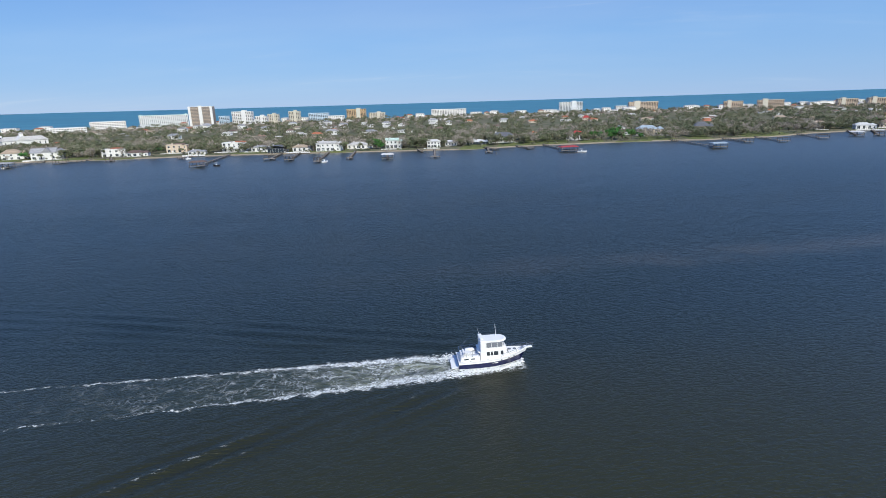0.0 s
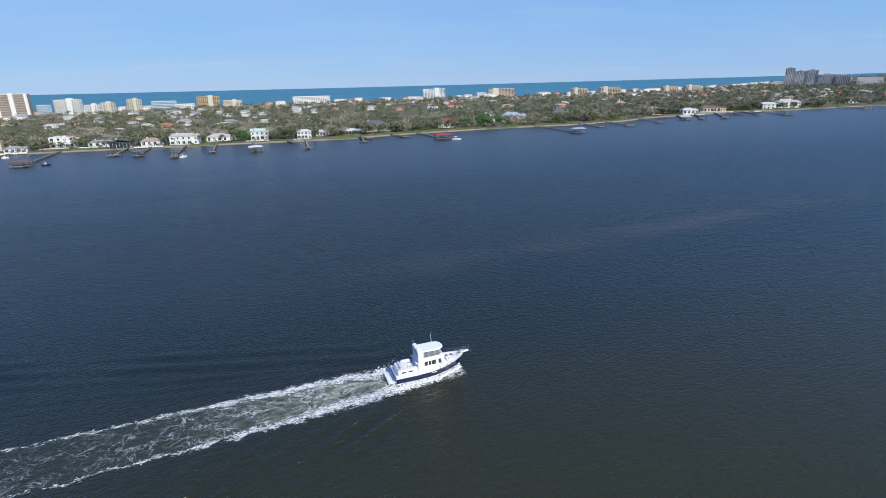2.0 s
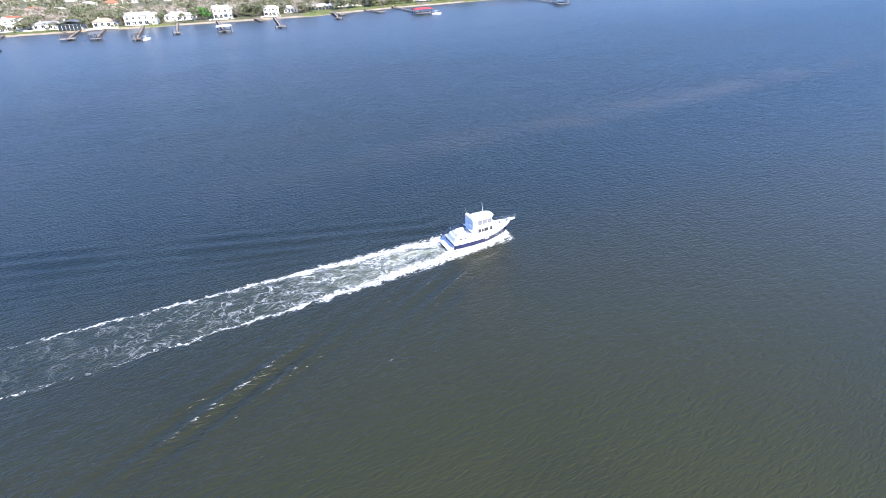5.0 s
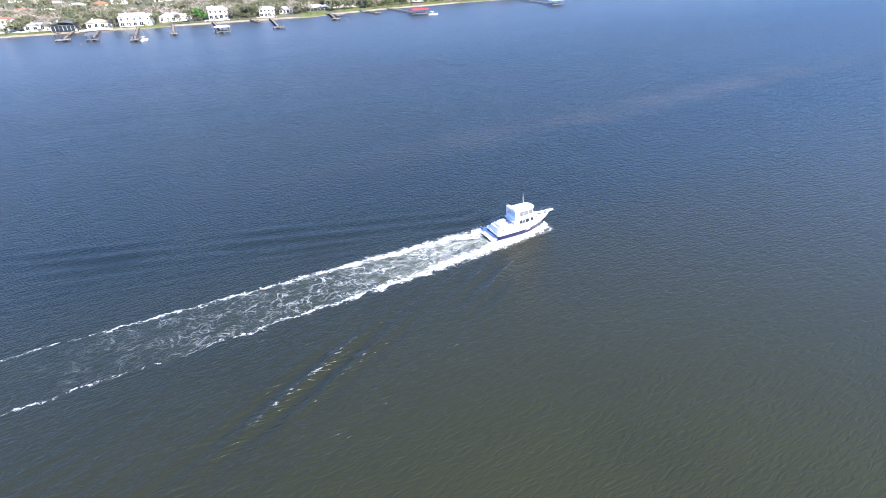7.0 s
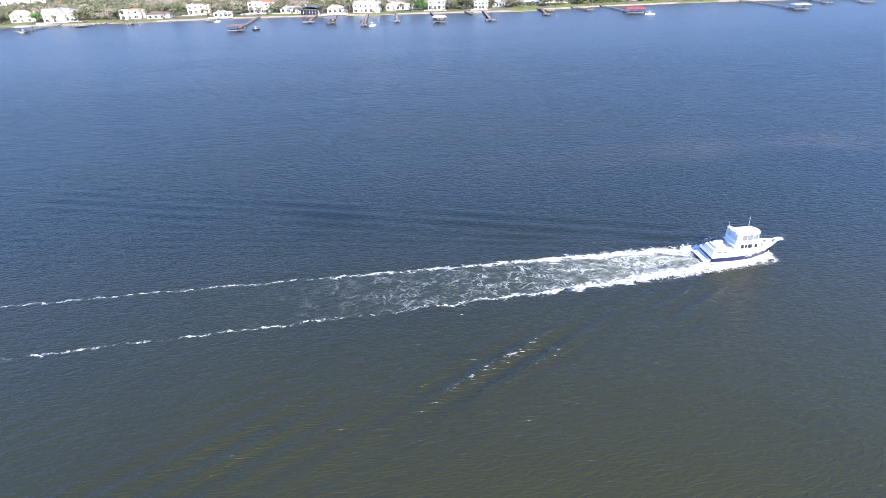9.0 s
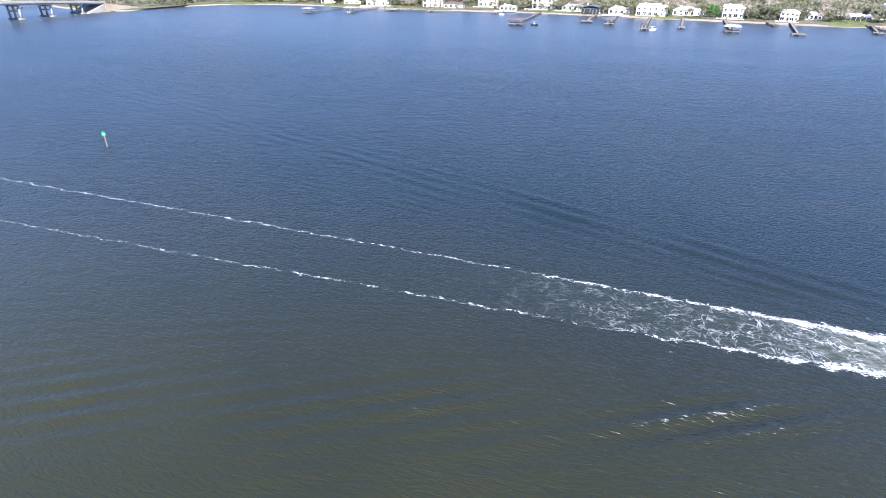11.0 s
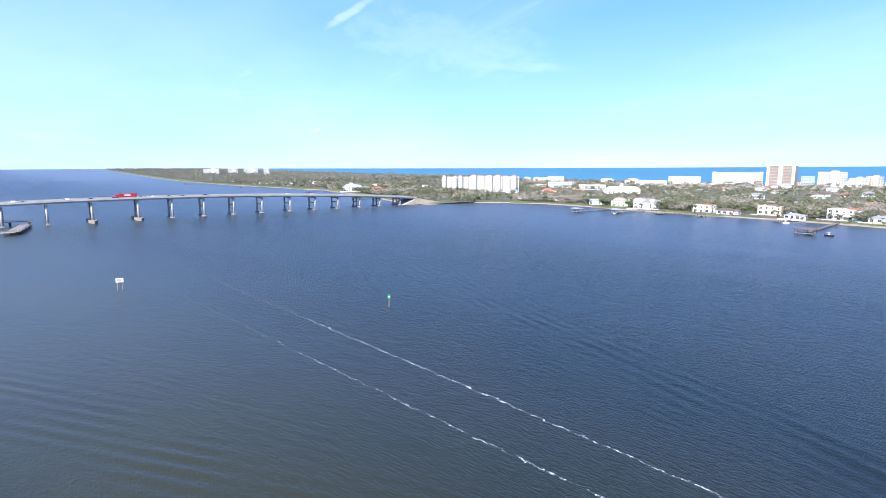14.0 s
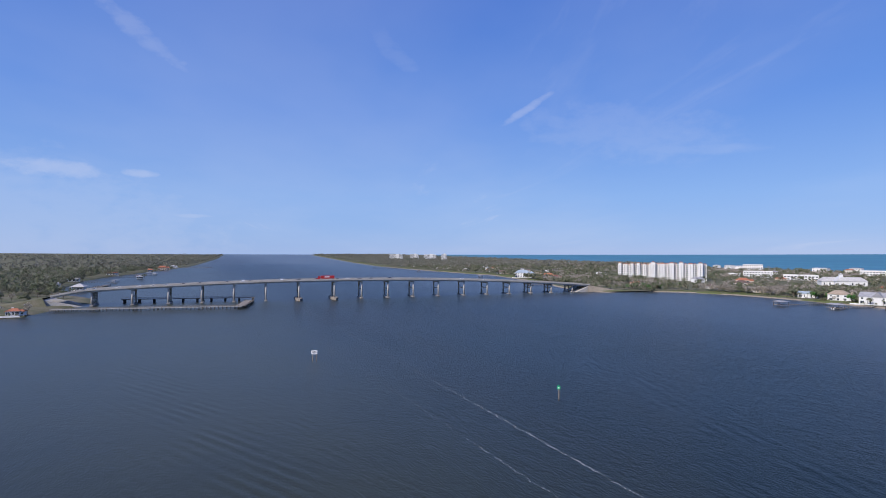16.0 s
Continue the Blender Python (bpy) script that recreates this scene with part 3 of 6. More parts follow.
def build_boat():
    boat = thing("motor_yacht", "white flybridge motor yacht with navy hull under way", "boat", pose(STERN[0] + 0.75, STERN[1] + 0.45, 0.0, 0, -1.0, 14.0))
    fx = lambda lean: (lambda u: (12.2 - lean) * u)
    # lower hull in navy, boot stripe and topsides in white
    low = loft([(lambda u: -0.5, lambda u: breadth(u) * (0.80 - 0.45 * u * u), fx(1.9)),
                (lambda u: 0.10, lambda u: breadth(u) * (0.95 - 0.42 * u ** 2.5), fx(1.25))])
    part("boot_stripe", low, M_GEL, boat, "white boot stripe", True)
    mid = loft([(lambda u: 0.10, lambda u: breadth(u) * (0.955 - 0.42 * u ** 2.5), fx(1.25)),
                (lambda u: 0.12 + (sheer(u) - 0.12) * 0.38, lambda u: breadth(u) * (0.985 - 0.26 * u ** 2.5), fx(0.85)),
                (lambda u: 0.12 + (sheer(u) - 0.12) * 0.66, lambda u: breadth(u) * (1.0 - 0.12 * u ** 2.5), fx(0.4))])
    part("hull", mid, M_NAVY, boat, "glossy navy blue hull", True)
    top = loft([(lambda u: 0.12 + (sheer(u) - 0.12) * 0.66, lambda u: breadth(u) * (1.012 - 0.12 * u ** 2.5) + 0.01, fx(0.38)),
                (lambda u: sheer(u), lambda u: breadth(u) + 0.03, fx(0.0)),
                (lambda u: sheer(u), lambda u: max(0.01, breadth(u) - 0.12), lambda u: 0.06 + 11.9 * u),
                (lambda u: sheer(u) - 0.22, lambda u: max(0.008, breadth(u) - 0.14), lambda u: 0.08 + 11.85 * u)], close_top=True)
    part("upper_hull", top, M_GEL, boat, "white upper hull and deck")
    rub = loft([(lambda u: sheer(u) - 0.16, lambda u: breadth(u) + 0.035, fx(0.03)),
                (lambda u: sheer(u) - 0.08, lambda u: breadth(u) + 0.06, fx(-0.02)),
                (lambda u: sheer(u) - 0.02, lambda u: breadth(u) + 0.03, fx(0.0))])
    part("rub_rail", rub, M_FRAME, boat)
    # bars of lettering on the quarter
    for x0, x1, z in ((2.2, 3.9, 0.74), (5.6, 6.7, 0.80)):
        for sgn in (1, -1):
            part("name_bar", boxes((x0, x1, sgn * 2.02 - 0.012, sgn * 2.02 + 0.012, z, z + 0.14)), M_FRAME, boat)
    # swim platform with a lifted tender bracket
    part("swim_platform", boxes((-1.25, 0.08, -1.85, 1.85, 0.26, 0.40), (-0.05, 0.10, -1.9, 1.9, 0.40, 0.62), bevel=0.05), M_GEL, boat)
    for y in (-1.3, 0.0, 1.3):
        part("bracket", rail(bmesh.new(), [(0.0, y, 0.0), (-1.1, y, 0.28)], 0.035), M_STEEL, boat)
    lad = bmesh.new()
    for y in (0.75, 1.15):
        rail(lad, [(-1.45, y, -0.15), (-1.3, y, 0.42), (-0.95, y, 1.05)])
    for k in range(3):
        rail(lad, [(-1.42 + 0.07 * k, 0.75, 0.0 + 0.2 * k), (-1.42 + 0.07 * k, 1.15, 0.0 + 0.2 * k)])
    part("ladder", lad, M_STEEL, boat)
    # trunk cabin aft
    aft = cabin(bmesh.new(), 0.35, 3.7, 1.55, 1.62, 1.15, 2.05, 0.15, 0.0, 0.08)
    part("aft_cabin", aft, M_GEL, boat)
    for x0, x1 in ((1.0, 1.75), (2.1, 2.85)):
        for sgn in (1, -1):
            part("port_window", boxes((x0, x1, sgn * 1.545 - 0.02, sgn * 1.545 + 0.02, 1.52, 1.75), bevel=0.015), M_GLASS, boat)
    box_seat = boxes((1.1, 2.3, -1.0, 0.1, 2.05, 2.50), (0.9, 1.2, -1.1, 1.1, 2.05, 2.42), bevel=0.08)
    part("seat_box", box_seat, M_CANVAS, boat)
    part("cushion", boxes((2.45, 3.3, 0.35, 1.3, 2.05, 2.3), bevel=0.07), M_GREYFAB, boat)
    ten = cabin(bmesh.new(), 1.3, 3.3, 0.45, 0.35, 2.05, 2.62, 0.15, 0.35, 0.12, 0.12)
    bmesh.ops.translate(ten, vec=(0, 0.75, 0), verts=ten.verts[:])
    part("covered_tender", ten, M_CANVAS, boat, "small tender under white canvas", True)
    rails = bmesh.new()
    for sgn in (1, -1):
        up = [(0.3, sgn * 1.5, 2.75), (1.4, sgn * 1.55, 2.78), (3.4, sgn * 1.62, 2.85)]
        rail(rails, up)
        rail(rails, [(p[0], p[1], p[2] - 0.32) for p in up], 0.016)
        for p in up + [(0.85, sgn * 1.52, 2.76), (2.4, sgn * 1.58, 2.8)]:
            rail(rails, [(p[0], p[1], 2.0), p])
    rail(rails, [(0.3, -1.5, 2.75), (0.3, 1.5, 2.75)])
    part("aft_rail", rails, M_STEEL, boat)
    # saloon
    sal = cabin(bmesh.new(), 3.3, 8.55, 1.62, 1.40, 1.25, 2.98, 0.0, 0.95, 0.16)
    part("saloon", sal, M_GEL, boat)
    side_y = lambda x, z: 1.62 - 0.0419 * (x - 3.3) - 0.16 * (z - 1.25) / 1.73
    for sgn in (1, -1):
        for x0, x1 in ((4.35, 4.95), (5.05, 5.45), (5.55, 6.35), (6.75, 7.25)):
            win = bmesh.new()
            v = [win.verts.new((x, sgn * (side_y(x, z) + o), z)) for o in (-0.03, 0.025) for x, z in ((x0, 2.02), (x1, 2.02), (x1 - 0.03, 2.68), (x0 + 0.03, 2.68))]
            for f in ((0, 1, 2, 3), (4, 5, 6, 7), (0, 1, 5, 4), (1, 2, 6, 5), (2, 3, 7, 6), (3, 0, 4, 7)):
                win.faces.new([v[k] for k in f])
            part("saloon_window", win, M_GLASS, boat)
    for y in (-0.95, 0.0, 0.95):
        ws = boxes((-0.02, 0.02, -0.40, 0.40, -0.33, 0.33), bevel=0.015)
        ob = part("windscreen", ws, M_GLASS, boat)
        ob.matrix_basis = pose(8.14, y, 2.30, 0, -29, 0)
    # trunk on the foredeck, hatches, windlass
    fore = cabin(bmesh.new(), 8.2, 10.9, 1.25, 0.55, 1.6, 2.22, 0.0, 0.5, 0.12)
    part("fore_trunk", fore, M_GEL, boat)
    for x in (9.0, 9.9):
        part("deck_hatch", boxes((x - 0.27, x + 0.27, -0.27, 0.27, 2.2, 2.27), bevel=0.03), M_VINYL, boat)
    part("windlass", tube(boxes((11.15, 11.5, -0.16, 0.16, 2.1, 2.3), bevel=0.04), (11.3, 0, 2.25), (11.3, 0, 2.48), 0.09), M_STEEL, boat)
    for x in (7.3, 8.6, 9.5):
        for sgn in (1, -1):
            u = x / 12.2
            p = tube(bmesh.new(), (x, sgn * (breadth(u) - 0.02), sheer(u) - 0.38), (x, sgn * (breadth(u) + 0.04), sheer(u) - 0.38), 0.12, sides=12)
            part("porthole", p, M_STEEL, boat)
    pul = cabin(bmesh.new(), 11.5, 12.95, 0.46, 0.24, 2.32, 2.52, 0, 0, 0, 0.04)
    part("bow_pulpit", pul, M_GEL, boat)
    anc = bmesh.new()
    rail(anc, [(12.6, 0, 2.34), (13.3, 0, 2.22)], 0.045)
    rail(anc, [(13.28, -0.22, 2.05), (13.33, 0, 2.2), (13.28, 0.22, 2.05)], 0.04)
    part("anchor", anc, M_STEEL, boat)
    br = bmesh.new()
    for sgn in (1, -1):
        line = []
        for x in (7.6, 8.8, 10.0, 11.1, 12.1):
            u = min(1, x / 12.2)
            line.append((x, sgn * max(0.22, breadth(u) - 0.1), sheer(u) + 0.62))
        line.append((13.1, sgn * 0.2, 3.1))
        rail(br, [(7.1, sgn * (breadth(0.58) - 0.1), sheer(0.58))] + line)
        rail(br, [(p[0], p[1], p[2] - 0.3) for p in line], 0.015)
        for p in line[:-1]:
            rail(br, [(p[0], p[1], sheer(min(1, p[0] / 12.2)) - 0.05), p])
        rail(br, [(13.1, sgn * 0.18, 2.45), line[-1]])
    rail(br, [(13.1, -0.2, 3.1), (13.1, 0.2, 3.1)])
    part("bow_rail", br, M_STEEL, boat)
    rail_pole = rail(bmesh.new(), [(13.1, 0, 3.05), (13.12, 0, 3.5)], 0.018)
    part("jackstaff", rail_pole, M_STEEL, boat)
    # flybridge
    fly = cabin(bmesh.new(), 3.35, 8.05, 1.55, 1.18, 2.96, 3.72, 0.0, 0.55, 0.06)
    part("flybridge", fly, M_GEL, boat)
    overhang = cabin(bmesh.new(), 2.9, 4.2, 1.58, 1.58, 2.9, 3.02, 0, 0, 0, 0.04)
    part("upper_deck", overhang, M_GEL, boat)
    # clear curtains between posts
    for sgn in (1, -1):
        for k, (x0, x1) in enumerate(((4.35, 5.15), (5.22, 6.15), (6.22, 7.0))):
            ob = part("clear_curtain", boxes((x0, x1, -0.015, 0.015, 3.74, 4.52)), M_VINYL, boat)
            ob.matrix_basis = pose(0, sgn * (1.42 - 0.03 * k), 0, 0, 0, 0)
    for y in (-0.75, 0.0, 0.75):
        ob = part("clear_curtain", boxes((-0.015, 0.015, -0.34, 0.34, -0.36, 0.36)), M_VINYL, boat)
        ob.matrix_basis = pose(7.38 - 0.12 * abs(y), y, 4.1, 0, -20, (14 if y > 0 else -14) if y else 0)
    for sgn in (1, -1):
        for x in (4.3, 5.18, 6.18, 7.04):
            part("canopy_post", tube(bmesh.new(), (x, sgn * 1.43, 3.68), (x, sgn * 1.40, 4.62), 0.045, sides=6), M_CANVAS, boat)
    for y in (-1.1, -0.38, 0.38, 1.1):
        part("canopy_post", tube(bmesh.new(), (7.55 - 0.1 * abs(y), y, 3.7), (7.15 - 0.1 * abs(y), y, 4.62), 0.045, sides=6), M_CANVAS, boat)
    part("helm_console", boxes((6.4, 7.0, -0.9, 0.9, 3.7, 4.25), bevel=0.08), M_GEL, boat)
    for y in (-0.5, 0.5):
        part("helm_seat", boxes((5.3, 5.8, y - 0.27, y + 0.27, 3.72, 4.1), (5.2, 5.32, y - 0.27, y + 0.27, 4.0, 4.55), bevel=0.05), M_CANVAS, boat)
    hard = bmesh.new()
    out = [(3.75, -1.42), (6.5, -1.45), (7.25, -1.25), (7.75, -0.75), (7.92, 0), (7.75, 0.75), (7.25, 1.25), (6.5, 1.45), (3.75, 1.42)]
    prism(hard, out, 4.60, 4.74)
    up = [(x * 0.97 + 0.15, y * 0.9) for x, y in out]
    prism(hard, up, 4.738, 4.84)
    bmesh.ops.bevel(hard, geom=hard.edges[:], offset=0.045, segments=2, affect="EDGES")
    part("hardtop", hard, M_GEL, boat, "white hard top")
    arch = bmesh.new()
    for sgn in (1, -1):
        leg = cabin(bmesh.new(), 3.3, 4.3, 0.09, 0.09, 2.9, 4.95, 0.02, 0.42, 0.0, 0.05)
        bmesh.ops.translate(leg, vec=(0, sgn * 1.52, 0), verts=leg.verts[:])
        part("arch_leg", leg, M_GEL, boat)
    cabin(arch, 3.25, 3.95, 1.62, 1.62, 4.82, 5.02, 0.05, 0.05, 0.0, 0.06)
    part("radar_arch", arch, M_GEL, boat)
    part("enclosure_back", boxes((3.9, 4.28, -1.42, 1.42, 3.0, 4.62), bevel=0.03), M_CANVAS, boat)
    dome = bmesh.new()
    bmesh.ops.create_uvsphere(dome, u_segments=16, v_segments=8, radius=0.26)
    bmesh.ops.scale(dome, vec=(1, 1, 0.5), verts=dome.verts[:])
    bmesh.ops.translate(dome, vec=(3.6, -0.75, 5.12), verts=dome.verts[:])
    part("radar_dome", dome, M_GEL, boat, "", True)
    part("whip_antenna", tube(bmesh.new(), (6.3, 0.55, 4.8), (6.15, 0.55, 7.1), 0.035, 0.02, 6), M_GEL, boat)
    part("whip_antenna", tube(bmesh.new(), (3.55, 1.3, 5.0), (3.2, 1.35, 6.1), 0.016, 0.008, 6), M_GEL, boat)
    stay = rail(bmesh.new(), [(3.3, 1.5, 4.9), (0.5, 1.3, 2.8)], 0.012)
    part("stay", stay, M_STEEL, boat)
    for piece in boat.children:
        if piece.name.split(".")[0] in ("saloon", "saloon_window", "windscreen", "flybridge", "upper_deck", "clear_curtain", "canopy_post", "helm_console", "helm_seat", "hardtop",
                                        "arch_leg", "radar_arch", "enclosure_back", "radar_dome", "whip_antenna"):
            piece.location.x += 0.5
            if not piece.name.startswith(("saloon", "windscreen")):
                piece.location.z -= 0.25
    flag = rail(bmesh.new(), [(-0.05, 0.9, 1.3), (-0.45, 0.9, 2.7)], 0.02)
    part("ensign_staff", flag, M_STEEL, boat)
    for x, y in ((2.0, -2.08), (5.0, -2.1)):
        part("cleat", boxes((x - 0.14, x + 0.14, -1.93, -1.83, sheer(x / 12) - 0.01, sheer(x / 12) + 0.07), bevel=0.02), M_STEEL, boat)
    return boat


def build_spray():
    """Lumpy white water thrown up along the hull, real relief on the surface."""
    rng = random.Random(4)
    bm = bmesh.new()
    for k in range(1100):
        d = rng.random() ** 0.8 * 13.5
        sgn = rng.choice((-1, 1))
        x = 11.4 - d
        out = 0.30 + min(d, 4) * 0.46 + max(0, d - 4) * 0.12 + rng.gauss(0.05, 0.14 + 0.04 * d)
        r = rng.uniform(0.04, 0.15) * (1.3 - d / 20)
        v = bmesh.ops.create_icosphere(bm, subdivisions=1, radius=r)["verts"]
        for p in v:
            p.co *= rng.uniform(0.7, 1.25)
        bmesh.ops.scale(bm, vec=(2.4, 1.2, 0.4), verts=v)
        bmesh.ops.translate(bm, vec=(x, sgn * out, 0.02 + 0.28 * max(0, 1 - d / 5) * rng.random()), verts=v)
    m = surface("spray_foam", (0.86, 0.87, 0.86), 0.8, vary=0.05)
    ob = part("bow_spray", bm, m, None, "", True)
    ob.matrix_basis = pose(STERN[0] + 0.75, STERN[1] + 0.45, 0.0, 0, 0, 14.0)
    tagged(ob, "white frothing bow wave along the hull", "foam", kind="stuff")


build_boat()
build_spray()

# ================= channel markers =================
M_GREEN = surface("green_daymark", (0.01, 0.42, 0.16), 0.6, vary=0.08, bump=0)
M_SIGN = surface("white_sign_panel", (0.82, 0.82, 0.80), 0.6, vary=0.05, bump=0)
M_BAR = surface("black_sign_paint", (0.03, 0.03, 0.03), 0.7)


def build_markers():
    g = thing("channel_marker", "green square daymark on a wooden pile", "marker", pose(-157.3, 57.3, 0, 0, 0, 68))
    part("pile", tube(bmesh.new(), (0, 0, -1.5), (0.05, 0, 4.1), 0.24, 0.20, 10), M_WOOD, g)
    part("pile_base", tube(bmesh.new(), (0, 0, -1.5), (0, 0, 0.5), 0.27, 0.25, 10), M_PILE, g)
    for y in (-0.26, 0.26):
        part("daymark_board", boxes((-0.46, 0.46, y - 0.02, y + 0.02, 3.5, 4.45), bevel=0.015), M_GREEN, g)
        bar = part("number_bar", boxes((-0.2, 0.2, y - 0.03 if y < 0 else y + 0.02, y - 0.02 if y < 0 else y + 0.03, 3.82, 4.15)), M_SIGN, g)
    part("lantern", tube(bmesh.new(), (0, 0, 4.1), (0, 0, 4.95), 0.12, 0.1, 8), M_GREEN, g)
    s = thing("water_sign", "white notice board on two wooden piles", "sign", pose(-225.9, -24.0, 0, 0, 0, 90))
    for x in (-0.8, 0.8):
        part("pile", tube(bmesh.new(), (x, 0, -1.5), (x, 0, 4.4), 0.2, 0.17, 10), M_WOOD, s)
    part("panel", boxes((-1.25, 1.25, -0.32, -0.22, 3.1, 4.7), bevel=0.02), M_SIGN, s)
    for z, w in ((4.3, 0.8), (3.95, 0.95), (3.6, 0.6)):
        part("text_bar", boxes((-w, w, -0.335, -0.322, z - 0.09, z + 0.09)), M_BAR, s)
    for x, y, h in ((-150, 385, 1.8), (15, 437, 1.9), (17, 438, 1.7), (-436, -190, 2.2), (-437, -182, 2.0)):
        p = thing("mooring_pile", "weathered wooden mooring pile standing in the water", "pile", pose(x, y, 0), "loose piles")
        part("pile", tube(bmesh.new(), (0, 0, -1.2), (0.06, 0, h), 0.16, 0.13, 8), M_WOOD, p)


build_markers()

# ================= road bridge =================
BR_A, BR_B = Vector((-474.0, -246.0, 0)), Vector((-583.0, 243.0, 0))      # near column line, south-west to north-east end
BR_U = (BR_B - BR_A).normalized()
BR_N = Vector((-BR_U.y, BR_U.x, 0))                                        # away from the camera
if BR_N.x > 0:
    BR_N = -BR_N
BR_TURN = math.degrees(math.atan2(BR_U.y, BR_U.x))
BR_LEN = (BR_B - BR_A).length


def deck_z(s):
    """Height of the road over the water along the bridge."""
    u = (s - 215) / 275
    return 19.4 - 9.6 * min(1.2, u * u) - max(0.0, 8.0 - s) * 0.12


def build_bridge():
    bridge = thing("road_bridge", "long concrete girder bridge arching over the river", "bridge", pose(*BR_A, 0, 0, BR_TURN))
    # local x along the bridge, local y towards the camera is negative when BR_N is +y
    sgn = 1 if (Matrix.Rotation(radians(BR_TURN), 3, "Z") @ Vector((0, 1, 0))).dot(BR_N) > 0 else -1
    w0, w1 = sgn * -3.2, sgn * 18.0

    def strip(y0, y1, dz0, dz1, s0=-15.0, s1=BR_LEN + 6, n=90):
        bm = bmesh.new()
        prev = None
        lo, hi = min(y0, y1), max(y0, y1)
        for i in range(n + 1):
            s = s0 + (s1 - s0) * i / n
            z = deck_z(s)
            ring = [bm.verts.new(p) for p in ((s, lo, z + dz0), (s, hi, z + dz0), (s, hi, z + dz1), (s, lo, z + dz1))]
            if prev:
                for k in range(4):
                    j = (k + 1) % 4
                    bm.faces.new((prev[k], prev[j], ring[j], ring[k]))
            else:
                bm.faces.new(ring)
            prev = ring
        bm.faces.new(prev[::-1])
        return bm

    part("deck_slab", strip(w0, w1, -1.05, -0.78), M_CONC, bridge)
    part("road_surface", strip(w0 + sgn * 0.5, w1 - sgn * 0.5, -0.776, -0.72), M_ASPH, bridge)
    for y in (w0, w1 - sgn * 0.35):
        part("parapet", strip(y, y + sgn * 0.35, -0.775, 0.30), M_CONC, bridge, "pale concrete parapet")
    mid = (w0 + w1) / 2
    part("median", strip(mid - 0.3, mid + 0.3, -0.715, -0.1), M_CONC, bridge)
    for k in range(7):
        y = w0 + sgn * (1.2 + k * 3.1)
        part("girder", strip(y - 0.3, y + 0.3, -2.35, -1.055), M_CONC, bridge)
    ys = [-233, -204, -177, -151, -125, -98, -69, -36.5, -10.5, 15.5, 41.5, 68, 96, 122.5, 148.5, 174.5, 200, 227]
    col = None
    for y in ys:
        s = (y - BR_A.y) / BR_U.y
        top = deck_z(s) - 2.36
        pier = part("pier_cap", boxes((-0.75, 0.75, min(sgn * -1.6, sgn * 16.6), max(sgn * -1.6, sgn * 16.6), -1.3, 0.0), bevel=0.08), M_CONC, bridge)
        pier.matrix_basis = pose(s, 0, top)
        h = top - 1.3
        for yy in (0.0, 7.5, 15.0):
            if yy == 7.5 and h > 11:
                continue
            c = part("column", tube(bmesh.new(), (0, 0, 0.9 - top), (0, 0, -1.28), 0.85, 0.85, 14), M_CONC, pier, "", True)
            c.location = (0, sgn * yy, 0)
        foot = boxes((-1.35, 1.35, min(sgn * -2.0, sgn * 17.0), max(sgn * -2.0, sgn * 17.0), -0.6 - top, 0.95 - top), bevel=0.12)
        part("footing", foot, M_CONCD, pier, "dark tide-stained footing")
        if 8 < h:
            part("strut", boxes((-0.4, 0.4, min(0, sgn * 15), max(0, sgn * 15), -h * 0.5 - 0.5, -h * 0.5 + 0.5)), M_CONC, pier)
        if -75 < y < -30:
            f = bmesh.new()
            out = [(-3.0, sgn * -4.5), (0.0, sgn * -11.0), (3.0, sgn * -4.5), (3.0, sgn * 19.0), (0, sgn * 24.0), (-3.0, sgn * 19.0)]
            prism(f, out, -0.8 - top, 2.1 - top)
            part("fender", f, M_WOOD, pier, "timber fender round the channel pier")
    for i in range(22):
        s = 12 + i * 22.3
        for y in (w0 + sgn * 0.2,):
            if i % 2 == 0:
                lamp = part("lamp_post", tube(bmesh.new(), (0, 0, 0), (0, 0, 5.0), 0.09, 0.06, 6), M_GREYWALL, bridge)
                lamp.matrix_basis = pose(s, w1 - sgn * 0.2, deck_z(s) + 0.2)
    return sgn, w0, w1


BR_SGN, BR_W0, BR_W1 = build_bridge()


def on_bridge(s, across):
    p = BR_A + BR_U * s + BR_N * across
    return p.x, p.y, deck_z(s) - 0.715


